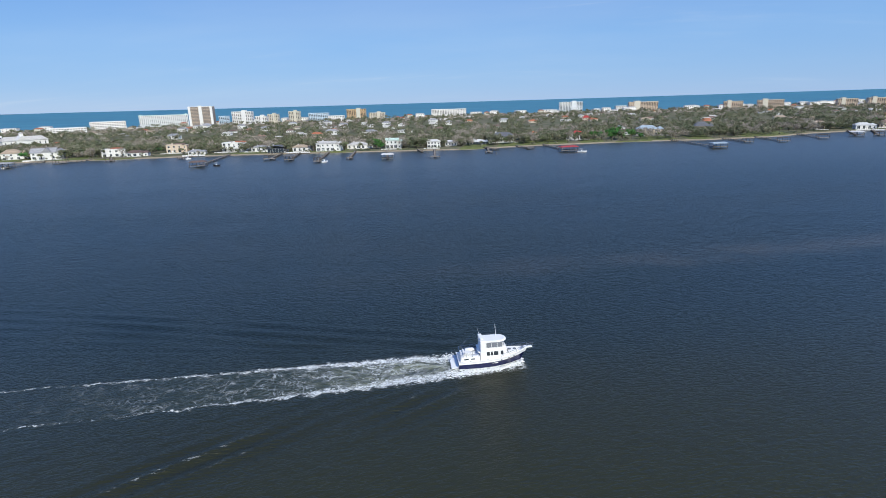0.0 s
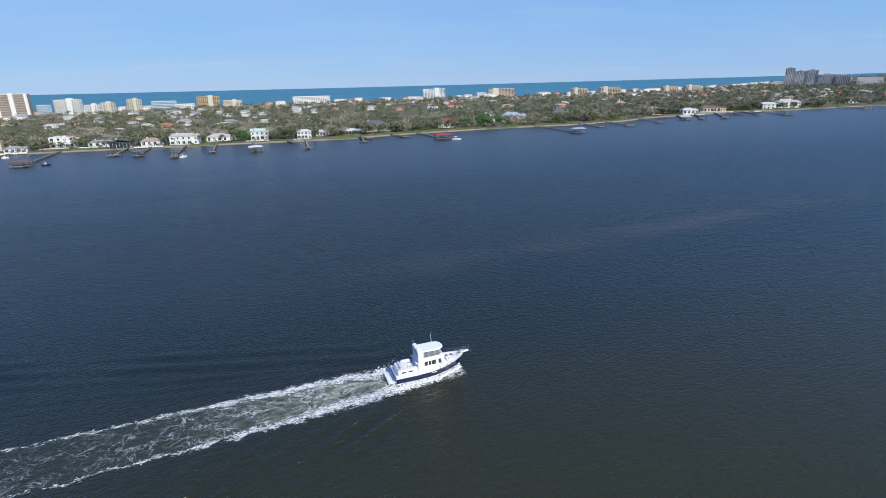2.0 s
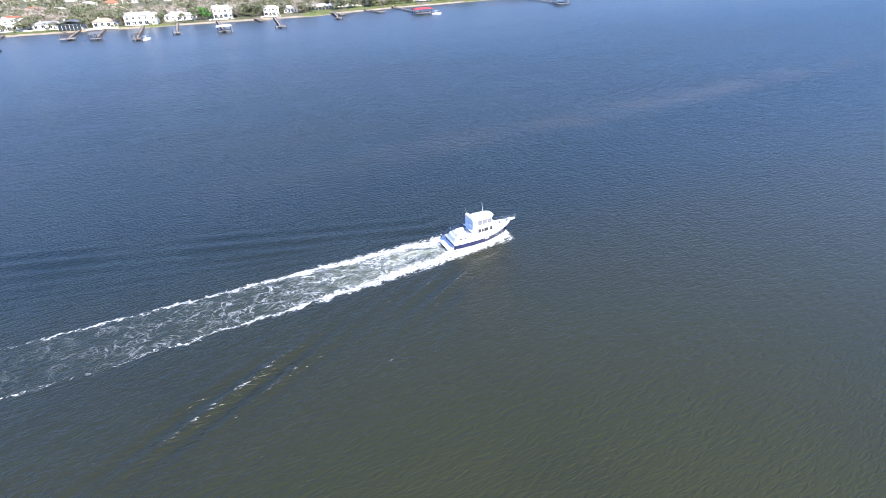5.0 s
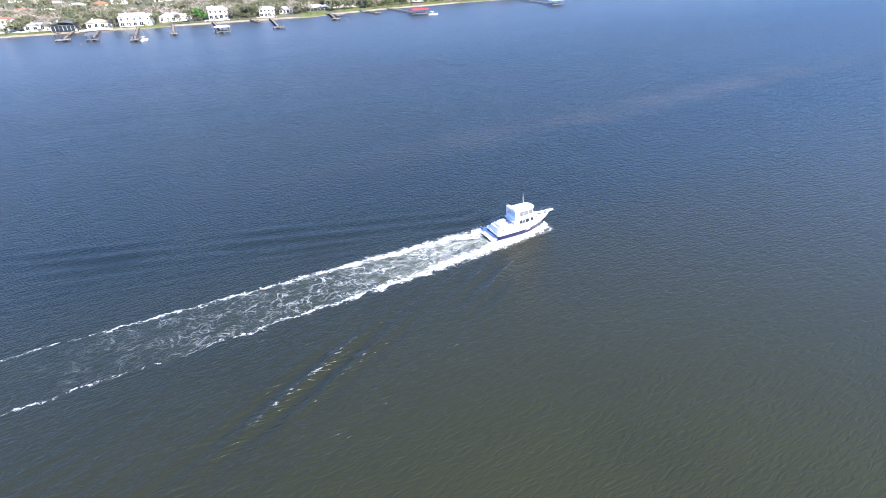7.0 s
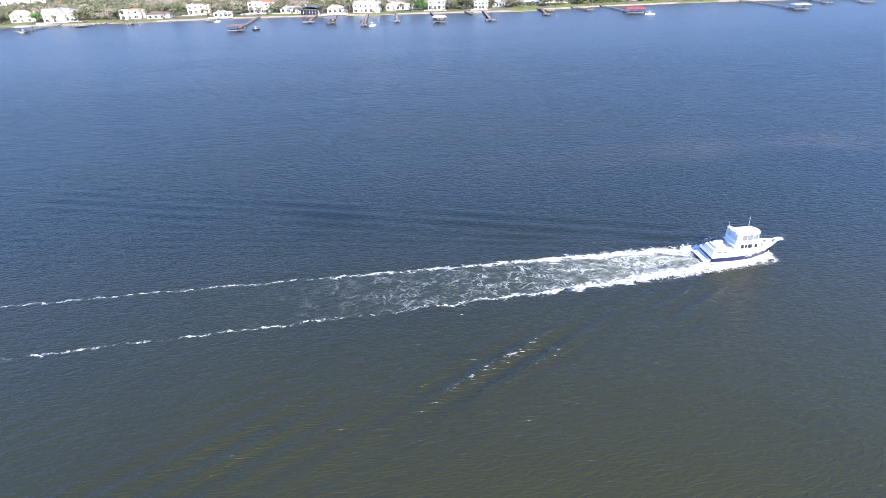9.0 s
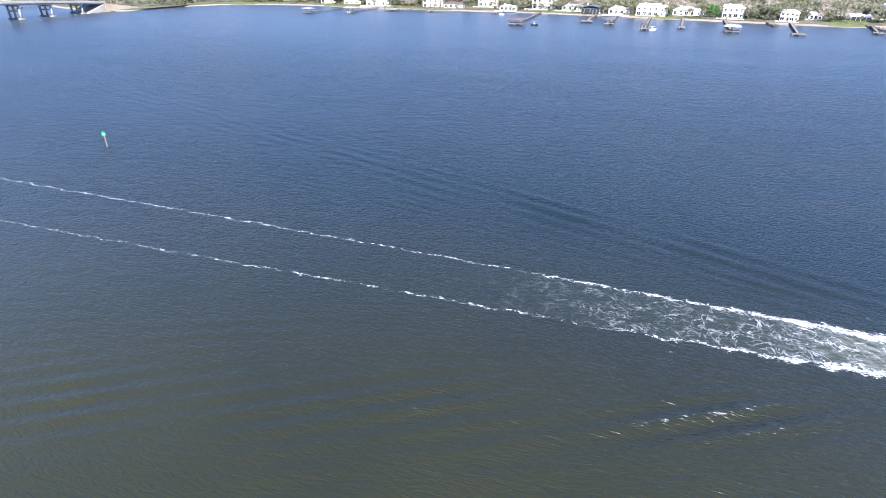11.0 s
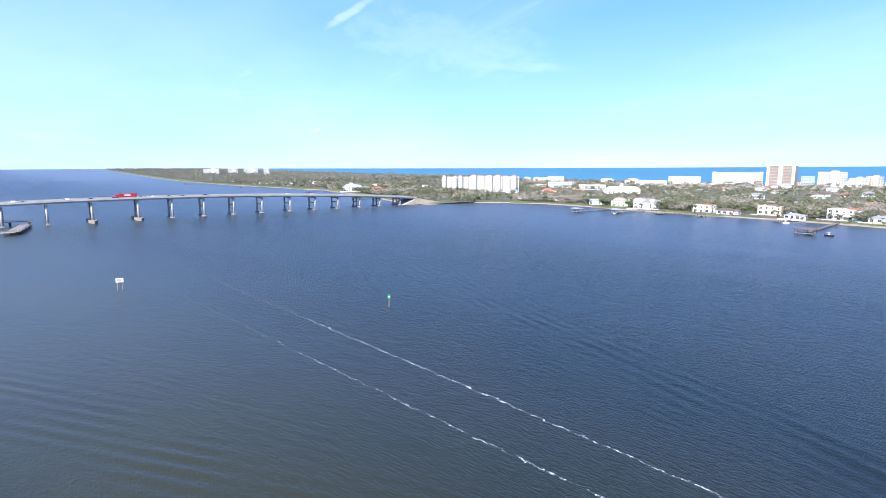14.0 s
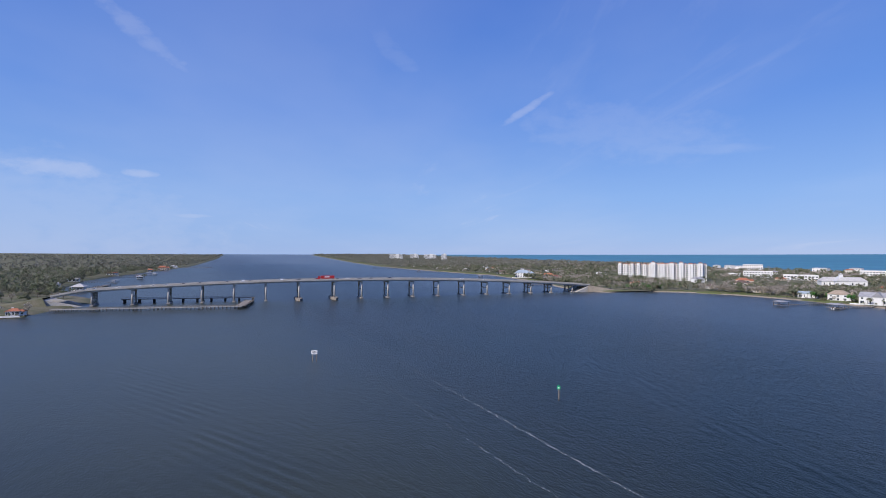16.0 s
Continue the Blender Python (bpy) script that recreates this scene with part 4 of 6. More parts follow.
def build_abutments():
    for name, s0, s1, along_s in (("abutment_west", -20.0, 6.0, -1), ("abutment_east", BR_LEN - 14.0, BR_LEN + 3.0, 1)):
        bm = bmesh.new()
        inner, outer = (s1, s0) if along_s < 0 else (s0, s1)
        z = deck_z(outer) - 2.4
        corners = []
        for a, zz in ((inner, 0.0), (outer, z)):
            for w in (-4.0, 19.0):
                p = BR_A + BR_U * a + BR_N * w
                corners.append((p.x, p.y, zz))
        for w in (-4.0, 19.0):
            p = BR_A + BR_U * outer + BR_N * w
            corners.append((p.x, p.y, -0.5))
        v = [bm.verts.new(c) for c in corners]
        for f in ((0, 1, 3, 2), (2, 3, 5, 4), (0, 2, 4), (1, 5, 3), (0, 4, 5, 1)):
            bm.faces.new([v[i] for i in f])
        tagged(part(name, bm, M_CONC), "sloped concrete slab abutment under the bridge end", "abutment", kind="structure")
        # wing slope towards the camera
        bm = bmesh.new()
        ends = []
        far = outer + along_s * 34
        for a, w, zz in ((outer, -4.0, deck_z(outer) - 1.1), (far, -4.0, deck_z(outer) - 6.5), (far, -9, 1.0), (outer - along_s * 5, -9.0, 0.2),
                         (outer, 19.0, deck_z(outer) - 1.1), (far, 19.0, deck_z(outer) - 6.5), (far, 34.0, 1.0), (outer - along_s * 8, 30, 0.2)):
            p = BR_A + BR_U * a + BR_N * w
            ends.append(bm.verts.new((p.x, p.y, zz)))
        for f in ((0, 1, 2, 3), (0, 1, 5, 4), (4, 5, 6, 7)):
            bm.faces.new([ends[i] for i in f])
        tagged(part("embankment", bm, M_SAND if along_s > 0 else M_LAND), "sloping bank that carries the bridge approach", "embankment", kind="structure")


build_abutments()


def build_fishing_piers():
    """Old bridge remains kept as fishing piers beside the bridge."""
    pier = thing("fishing_pier", "low weathered timber fishing pier beside the bridge", "pier")
    a, b = Vector((-432, -240, 0)), Vector((-443, -104, 0))
    d = (b - a).normalized()
    n = Vector((-d.y, d.x, 0))
    m = Matrix.Translation(a) @ Matrix.Rotation(math.atan2(d.y, d.x), 4, "Z")
    L = (b - a).length
    pier.matrix_basis = m
    part("deck", boxes((0, L, -1.6, 1.6, 1.75, 2.15)), M_CONCD, pier)
    for y in (-1.6, 1.6):
        for z in (2.57, 3.02):
            part("rail", boxes((0, L, y - 0.05, y + 0.05, z, z + 0.1)), M_WOOD, pier)
    post = part("post", boxes((-0.14, 0.14, -1.5, -1.22, -1.0, 1.75), (-0.14, 0.14, 1.22, 1.5, -1.0, 1.75), (-0.05, 0.05, -1.64, -1.56, 2.15, 3.0), (-0.05, 0.05, 1.56, 1.64, 2.15, 3.0)), M_PILE, pier)
    for k in range(1, 46):
        share(post, "post", pose(k * L / 46, 0, 0), pier)
    head = thing("pier_head", "broad timber head of the fishing pier", "pier", pose(-470, -108, 0, 0, 0, math.degrees(math.atan2(d.y, d.x))))
    part("deck", boxes((-4, 4, -26, 26, 1.9, 2.2)), M_WOOD, head)
    part("railing", boxes((-4, 4, -26, -25.9, 3.0, 3.1), (3.9, 4, -26, 26, 3.0, 3.1), (-4, 4, 25.9, 26, 3.0, 3.1)), M_WOOD, head)
    p0 = part("post", tube(bmesh.new(), (0, 0, -1), (0, 0, 3.0), 0.2, 0.2, 8), M_PILE, head)
    p0.location = (-3.6, -25, 0)
    for i in range(9):
        for x in (-3.6, 3.6):
            share(p0, "post", pose(x, -25 + i * 6.2, 0), head)
    old = thing("old_bridge_span", "rusty dark steel span of the former bridge", "bridge", pose(-500, -240, 0, 0, 0, math.degrees(math.atan2(d.y, d.x))))
    part("deck", boxes((20, 132, -2.5, 2.5, 3.2, 3.65)), M_BROWNWALL, old)
    part("railing", boxes((20, 132, -2.5, -2.4, 4.6, 4.72), (20, 132, 2.4, 2.5, 4.6, 4.72)), M_BROWNWALL, old)
    tr = part("trestle", boxes((-0.5, 0.5, -2.4, -1.4, -1, 3.2), (-0.5, 0.5, 1.4, 2.4, -1, 3.2), (-0.4, 0.4, -2.4, 2.4, 1.2, 1.7)), M_PILE, old)
    tr.location = (22, 0, 0)
    for k in range(1, 10):
        share(tr, "trestle", pose(22 + k * 12, 0, 0), old)


build_fishing_piers()

# ================= vehicles on the bridge =================
CAR_PAINT = {"white": surface("white_car_paint", (0.80, 0.80, 0.79), 0.3, vary=0.03, bump=0),
             "black": surface("black_car_paint", (0.02, 0.02, 0.025), 0.3, vary=0.05, bump=0),
             "silver": surface("silver_car_paint", (0.50, 0.51, 0.53), 0.3, 0.4, vary=0.03, bump=0),
             "red": surface("red_car_paint", (0.48, 0.03, 0.03), 0.35, vary=0.05, bump=0)}


def car(color, x, y, z, turn, van=False):
    c = thing("van" if van else "car", f"{color} {'panel van' if van else 'passenger car'} driving on the bridge", "van" if van else "car", pose(x, y, z, 0, 0, turn), "bridge traffic")
    body = cabin(bmesh.new(), -2.3, 2.3, 0.92, 0.88, 0.32, 0.92, 0.05, 0.1, 0.05, 0.08)
    part("body", body, CAR_PAINT[color], c)
    top = cabin(bmesh.new(), -2.2 if van else -1.7, 1.5 if van else 1.0, 0.85, 0.82, 0.9, 2.1 if van else 1.48, 0.05 if van else 0.5, 0.5, 0.12, 0.06)
    part("cabin", top, CAR_PAINT[color], c)
    gl = cabin(bmesh.new(), -1.3 if not van else 0.4, 0.85 if not van else 1.55, 0.86, 0.83, 1.0, 1.38 if not van else 1.75, 0.32, 0.4, 0.1, 0.03)
    part("glass", gl, M_GLASS, c)
    for wx in (-1.4, 1.4):
        for wy in (-0.82, 0.82):
            w = part("wheel", tube(bmesh.new(), (wx, wy - 0.1, 0.33), (wx, wy + 0.1, 0.33), 0.33, 0.33, 14), M_BLACK, c)
    return c


def red_truck(x, y, z, turn):
    t = thing("lorry", "red articulated lorry with a pale stripe on the bridge", "lorry", pose(x, y, z, 0, 0, turn), "bridge traffic")
    red = CAR_PAINT["red"]
    part("trailer", boxes((-8.2, 5.0, -1.3, 1.3, 1.15, 4.05), bevel=0.05), red, t)
    for s in (-1, 1):
        part("livery_patch", boxes((-3.4, 1.2, s * 1.31 - 0.012, s * 1.31 + 0.012, 2.3, 3.3)), M_SIGN, t)
    part("cab", cabin(bmesh.new(), 5.5, 7.9, 1.2, 1.15, 0.7, 3.5, 0, 0.5, 0.05, 0.1), red, t)
    part("bonnet", cabin(bmesh.new(), 7.4, 9.3, 1.05, 0.9, 0.7, 1.9, 0, 0.2, 0.05, 0.1), red, t)
    part("windscreen", boxes((7.45, 7.6, -1.0, 1.0, 2.2, 3.1)), M_GLASS, t)
    for wx in (-7.2, -6.0, 5.4, 6.6, 8.6):
        for wy in (-1.1, 1.1):
            part("wheel", tube(bmesh.new(), (wx, wy - 0.14, 0.5), (wx, wy + 0.14, 0.5), 0.5, 0.5, 14), M_BLACK, t)


s_of = lambda y: (y - BR_A.y) / BR_U.y
for y, lane, color, van in ((-240, 4, "white", False), (-232, 1.0, "silver", False), (-214, 1.0, "white", False), (-200, 4.4, "white", False), (-189, 1.0, "white", False),
                            (-180, 4.4, "silver", False), (-166, 1.0, "black", False), (-153, 1.0, "black", False), (-131, 1.0, "black", False), (-118, 4.4, "white", True),
                            (-112, 1.0, "black", False), (-85, 1.0, "white", True), (-69, 4.4, "black", False), (-53, 4.4, "black", False), (-34, 1.0, "black", False),
                            (-30, 4.4, "silver", False), (-22, 11, "white", False), (-12, 4.4, "black", False), (-1, 4.4, "black", False), (20, 11, "black", False), (60, 11, "silver", False),
                            (98, 11, "white", False), (121, 4.4, "white", False), (160, 11, "silver", False)):
    s = s_of(y)
    p = on_bridge(s, lane)
    car(color, *p, BR_TURN if lane > 6 else BR_TURN + 180, van)
red_truck(*on_bridge(s_of(-44), 4.6), BR_TURN + 180)

# ================= buildings =================
def build_window_kit():
    frame = bmesh.new()
    for d in ((-0.5, 0.5, -0.04, 0.05, 0.42, 0.5), (-0.5, 0.5, -0.04, 0.05, -0.5, -0.42), (-0.5, -0.44, -0.04, 0.05, -0.42, 0.42), (0.44, 0.5, -0.04, 0.05, -0.42, 0.42),
              (-0.02, 0.02, -0.03, 0.05, -0.42, 0.42)):
        box(frame, *d)
    f = bpy.data.meshes.new("window")
    frame.to_mesh(f)
    frame.free()
    f.materials.append(M_FRAME)
    pane = bmesh.new()
    box(pane, -0.44, 0.44, 0.0, 0.03, -0.42, 0.42)
    p = bpy.data.meshes.new("pane")
    pane.to_mesh(p)
    pane.free()
    p.materials.append(M_GLASS)
    both = bmesh.new()
    both.from_mesh(f)
    box(both, -0.44, 0.44, 0.0, 0.03, -0.42, 0.42)
    b = bpy.data.meshes.new("window")
    both.to_mesh(b)
    both.free()
    b.materials.append(M_FRAME)
    b.materials.append(M_GLASS)
    for i, poly in enumerate(b.polygons):
        poly.material_index = 1 if i >= len(f.polygons) else 0
    return f, p, b


WIN_FRAME, WIN_PANE, WIN_ONE = build_window_kit()
FOOT = []          # plots kept free of trees: x, y, radius
GARDENS = []       # house fronts: x, y, turn, width


def window(parent, x, y, z, w, h, one=False):
    o = new("window", WIN_ONE if one else WIN_FRAME)
    o.parent = parent
    o.matrix_basis = Matrix.Translation((x, y, z)) @ Matrix.Diagonal((w, 1, h, 1))
    if not one:
        p = new("pane", WIN_PANE)
        p.parent = o


def gable_roof(bm, x0, x1, y0, y1, z, rise, over=0.5, hip=0.0):
    """A solid roof: ridge along the longer side; hip pulls its ends in."""
    x0, x1, y0, y1 = x0 - over, x1 + over, y0 - over, y1 + over
    if x1 - x0 >= y1 - y0:
        k = min(hip, (x1 - x0) / 2 - 0.3)
        ridge = [(x0 + k, (y0 + y1) / 2), (x1 - k, (y0 + y1) / 2)]
    else:
        k = min(hip, (y1 - y0) / 2 - 0.3)
        ridge = [((x0 + x1) / 2, y0 + k), ((x0 + x1) / 2, y1 - k)]
    low = [bm.verts.new((x, y, z)) for x, y in ((x0, y0), (x1, y0), (x1, y1), (x0, y1))]
    eave = [bm.verts.new((v.co.x, v.co.y, z + 0.18)) for v in low]
    r = [bm.verts.new((x, y, z + 0.18 + rise)) for x, y in ridge]
    bm.faces.new(low[::-1])
    for i in range(4):
        j = (i + 1) % 4
        bm.faces.new((low[i], low[j], eave[j], eave[i]))
    if x1 - x0 >= y1 - y0:
        fs = ((0, 1, "b", "a"), (2, 3, "a", "b"), (1, 2, "b"), (3, 0, "a"))
    else:
        fs = ((1, 2, "b", "a"), (3, 0, "a", "b"), (0, 1, "a"), (2, 3, "b"))
    for f in fs:
        bm.faces.new([eave[i] if isinstance(i, int) else r[0 if i == "a" else 1] for i in f])
    return bm


HOUSE_WORDS = {"gable": "gabled house", "hip": "house with a hipped roof", "flat2": "two-storey flat-roofed house", "villa": "three-storey villa with a columned porch",
               "low": "single-storey house", "arch": "house with dark screened porch", "two": "two-storey house", "screen": "low house with a blue screened porch",
               "columns": "mansion with tall white columns"}


def house(x, y, rz, W, top, style, wall, roof):
    z0 = 1.35 + far_rise(x, y)
    H = max((top - z0) * 0.88, 4.2)
    D = min(max(0.55 * W, 7.0), 13.0)
    ob = thing("house", f"{wall} {HOUSE_WORDS[style]} under a {roof} roof".replace("palegreen", "pale green").replace("bluegrey", "blue-grey").replace("lightgrey", "light grey"),
               "house", pose(x, y, z0, 0, 0, rz), "riverside houses")
    FOOT.append((x - math.sin(radians(rz)) * D / 2, y + math.cos(radians(rz)) * D / 2, max(W, D) * 0.56))
    FOOT.append((x + math.sin(radians(rz)) * 9, y - math.cos(radians(rz)) * 9, W * 0.42))
    GARDENS.append((x, y, rz, W, D))
    mw, mr = WALLS[wall], ROOFS[roof]
    x0, x1 = -W / 2, W / 2
    rng = random.Random(int(x * 7 + y))
    storeys = 2 if style in ("flat2", "two", "columns", "villa") or H > 8.5 else 1
    if style in ("hip", "gable", "low", "screen", "arch", "columns"):
        wall_h = H * (0.62 if style != "low" else 0.68)
    elif style == "villa":
        wall_h, storeys = H * 0.92, 3
    else:
        wall_h = H * (0.78 if style == "two" else 0.93)
    rise = H - wall_h
    # main block, a set-back wing, plinth
    part("wall", boxes((x0, x1 * 0.55, 0, D, -0.5, wall_h), (x1 * 0.55, x1, 0.9, D - 0.6, -0.5, wall_h * (0.9 if style != "columns" else 1))), mw, ob)
    xm = x1 * 0.55
    if style in ("hip", "gable", "low", "screen", "two", "columns"):
        hip = 0.0 if style in ("gable", "two") else D * 0.45
        if style == "columns":
            part("roof", gable_roof(bmesh.new(), x0, x1, -2.2, D, wall_h, rise, 0.6, hip + 1), mr, ob)
        else:
            part("roof", gable_roof(bmesh.new(), x0, xm, 0, D, wall_h, rise, 0.55, hip), mr, ob)
            part("roof", gable_roof(bmesh.new(), xm - 1.0, x1, 0.9, D - 0.6, wall_h * 0.9, rise * 0.85, 0.5, hip), mr, ob)
        if style == "gable":
            g = gable_roof(bmesh.new(), -W * 0.12, W * 0.16, -1.2, D * 0.6, wall_h, rise * 1.15, 0.4, 0)
            part("roof", g, mr, ob)
            part("wall", boxes((-W * 0.12, W * 0.16, -1.2, 0.2, -0.4, wall_h)), mw, ob)
    elif style == "arch":
        bm = bmesh.new()
        prev = None
        for i in range(13):
            u = i / 12
            zz = wall_h + rise * math.sin(math.pi * (0.08 + 0.84 * u)) - rise * 0.2
            ring = [bm.verts.new((x0 - 0.8 + (W + 1.6) * u, yy, zz + dz)) for yy, dz in ((-2.5, 0), (D + 0.5, 0), (D + 0.5, 0.25), (-2.5, 0.25))]
            if prev:
                for k in range(4):
                    j = (k + 1) % 4
                    bm.faces.new((prev[k], prev[j], ring[j], ring[k]))
            else:
                bm.faces.new(ring)
            prev = ring
        bm.faces.new(prev[::-1])
        part("roof", bm, mr, ob)
    else:
        part("roof", boxes((x0 - 0.2, xm + 0.2, -0.2, D + 0.2, wall_h, wall_h + 0.35), (xm + 0.25, x1 + 0.2, 0.7, D - 0.4, wall_h * 0.9, wall_h * 0.9 + 0.35)), M_WHITE if wall == "white" else mw, ob)
        t = gable_roof(bmesh.new(), -W * 0.15, W * 0.33, D * 0.25, D * 0.9, wall_h + 0.36, max(0.9, rise), 0.4, 2.0)
        part("roof", t, mr, ob, f"{roof} tiled part of the roof")
    # porches
    if style in ("arch", "screen"):
        glass = M_GLASS
        part("screen_porch", boxes((x0 * 0.9, x1 * 0.9, -2.2, -2.1, 0.2, wall_h * 0.92)), glass, ob, "dark mesh porch screen")
        for i in range(7):
            xx = x0 * 0.9 + i * W * 0.9 / 6
            part("porch_post", boxes((xx - 0.09, xx + 0.09, -2.3, -2.12, -0.4, wall_h)), M_FRAME, ob)
        part("awning", boxes((x0, x1, -2.6, 0.1, wall_h * 0.94, wall_h * 0.94 + 0.15)), M_FRAME if style == "screen" else mr, ob)
    if style in ("columns", "villa"):
        n = 6
        hh = wall_h if style == "columns" else wall_h * 0.36
        yy = -1.8
        for i in range(n + 1):
            xx = x0 * 0.8 + i * W * 0.8 / n
            part("column", tube(bmesh.new(), (xx, yy, -0.3), (xx, yy, hh), 0.28, 0.25, 10), M_WHITE, ob, "", True)
        part("porch_floor", boxes((x0 * 0.9, x1 * 0.9, -2.4, 0.05, -0.4, 0.25)), M_CONC, ob)
        if style == "villa":
            part("balcony", boxes((x0 * 0.85, x1 * 0.85, -2.2, 0.05, hh, hh + 0.3), (x0 * 0.85, x1 * 0.85, -2.2, -2.1, hh + 0.3, hh + 1.2)), M_WHITE, ob)
            c = tube(bmesh.new(), (0, -0.1, wall_h), (0, 0.3, wall_h), 1.7, 1.7, 20)
            part("curved_parapet", c, M_WHITE, ob)
    # windows and doors on the river side and the two ends
    sh = wall_h / storeys
    for k in range(storeys):
        zc = sh * k + sh * 0.52
        n = max(3, int(W * 0.55 / 2.9))
        for i in range(n):
            xx = x0 + (i + 0.5) * (xm - x0) / n
            tall = k == 0 or style in ("columns", "villa")
            window(ob, xx, -0.03, zc - (0.2 if tall else 0), rng.choice((1.3, 1.6, 2.0)) if not tall else rng.choice((1.9, 2.4, 2.8)), sh * (0.78 if tall else 0.55))
        n = max(1, int((x1 - xm) / 2.8))
        for i in range(n):
            window(ob, xm + (i + 0.5) * (x1 - xm) / n, 0.87, (sh * k + sh * 0.5) * 0.9, 1.3, sh * 0.48)
    door = boxes((x0 + W * 0.26, x0 + W * 0.26 + 1.0, -0.08, 0.02, -0.1, 2.1))
    part("door", door, M_FRAME, ob)
    if rng.random() < 0.6:
        part("chimney", boxes((x0 + W * 0.2, x0 + W * 0.2 + 1.0, D * 0.55, D * 0.55 + 0.9, wall_h * 0.8, H + 0.7), (x0 + W * 0.2 - 0.1, x0 + W * 0.2 + 1.1, D * 0.55 - 0.1, D * 0.55 + 1.0, H + 0.5, H + 0.72)), mw, ob)
    if style not in ("arch", "screen", "columns", "villa") and rng.random() < 0.7:
        part("terrace", boxes((x0 * 0.8, x1 * 0.5, -4.2, -0.1, -0.4, 0.12)), M_CONC, ob)
    if rng.random() < 0.5:
        w = boxes((x0 * 1.3, x1 * 1.3, -10.3, -10.0, -0.5, 0.55))
        tagged(part("garden_wall", w, M_WHITE, ob), "low white garden wall")
    return ob


CONDO = {"hotel": (M_WHITE, "cream-white"), "cream": (M_CREAM, "cream"), "tower": (M_WHITE, "white and brown"), "blue": (M_BLUEWALL, "pale blue"), "white": (M_WHITE, "white"),
         "low": (M_WHITE, "white"), "orange": (M_ORANGE, "ochre"), "tan": (M_TAN, "tan"), "tall": (M_GREYWALL, "grey"), "grey": (M_GREYWALL, "grey"), "complex": (M_WHITE, "white")}


def condo(x, y, rz, W, top, kind):
    z0 = 1.4 + far_rise(x, y)
    H = max(top - z0, 7.0)
    m, word = CONDO[kind]
    D = 16.0 if kind != "low" else 22.0
    n = max(2, round((H - 1.5) / 3.1))
    fh = (H - 1.4) / n
    ob = thing("condominium" if kind != "low" else "commercial_building", f"{word} {'beachfront condominium block' if kind != 'low' else 'low commercial building'} with {n} floors of windows",
               "apartment building" if kind != "low" else "building", pose(x, y, z0, 0, 0, rz), "beachfront blocks")
    FOOT.append((x, y + 5, W * (0.3 if kind == "low" else 0.5)))
    x0, x1 = -W / 2, W / 2
    part("wall", boxes((x0, x1, 0, D, -1.0, H - 1.2)), M_BROWNWALL if kind == "tower" else m, ob)
    part("roof_parapet", boxes((x0 - 0.15, x1 + 0.15, -0.15, 0.3, H - 1.25, H - 0.3), (x0 - 0.15, x1 + 0.15, D - 0.3, D + 0.15, H - 1.25, H - 0.3),
                               (x0 - 0.15, x0 + 0.3, 0.3, D - 0.3, H - 1.25, H - 0.3), (x1 - 0.3, x1 + 0.15, 0.3, D - 0.3, H - 1.25, H - 0.3)), m, ob)
    if kind in ("white", "tan", "orange", "cream"):
        c = W * (0.12 if kind != "tan" else -0.22)
        part("stair_tower", boxes((c - W * 0.1, c + W * 0.1, -1.4, D * 0.7, -1, H + (2.5 if kind != "tower" else 1.5))), M_CREAM if kind != "white" else M_WHITE, ob)
    if kind == "tower":
        for a, b in ((x0 - 0.3, x0 + W * 0.09), (x1 - W * 0.09, x1 + 0.3), (-W * 0.07, W * 0.07)):
            part("pilaster", boxes((a, b, -1.6, 1.0, -1, H + (1.2 if abs(a) < W * 0.2 else 0))), M_WHITE, ob, "white pilaster")
    if kind == "hotel":
        for a in (x0, x1 - 8):
            part("corner_roof", gable_roof(bmesh.new(), a, a + 8, 0.5, 9, H - 0.3, 2.6, 0.3, 4), ROOFS["palegreen"], ob, "pale green tower roof")
        part("roof_edge", boxes((x0, x1, -0.3, 0.0, H - 1.0, H - 0.2)), ROOFS["palegreen"], ob)
    if kind == "complex":
        for i in range(6):
            a, tall, proud = x0 + (i + 0.12) * W / 6, (2.6, 0.4, 1.6)[i % 3], (4.5, 2.6, 6.0)[i % 3]
            part("stair_bay", boxes((a, a + W / 13, -proud, 0.2, -1, H + tall)), m, ob)
            part("roof", gable_roof(bmesh.new(), a, a + W / 13, -proud, 3.0, H + tall, 1.3, 0.4, 2.0), ROOFS["terracotta"], ob, "terracotta hip over a stair bay")
            part("roof", gable_roof(bmesh.new(), a + W / 12, a + W / 6.6, 0, 8, H - 0.3, 1.5, 0.3, 2.5), ROOFS["terracotta"], ob, "terracotta tiled roof")
            for k in range(n):
                window(ob, a + W / 26, -proud - 0.03, k * fh + fh * 0.55, 1.5, 1.4, one=True)
    # right end white, front grey: sunlit and shaded sides put into the colour
    if kind in ("tall", "grey"):
        part("end_wall", boxes((x1 - 1.2, x1 + 0.6, -0.6, D + 0.6, -1, H + 1.5)), M_WHITE, ob)
        part("roof_house", boxes((x0 * 0.4, x1 * 0.3, 3, D - 3, H - 1.2, H + 3)), m, ob)
    # one row of windows and one run of balconies a floor
    bays = max(3, int(W / 4.2))
    near = math.hypot(x, y) < 1150 and kind != "low"
    row_mesh = None
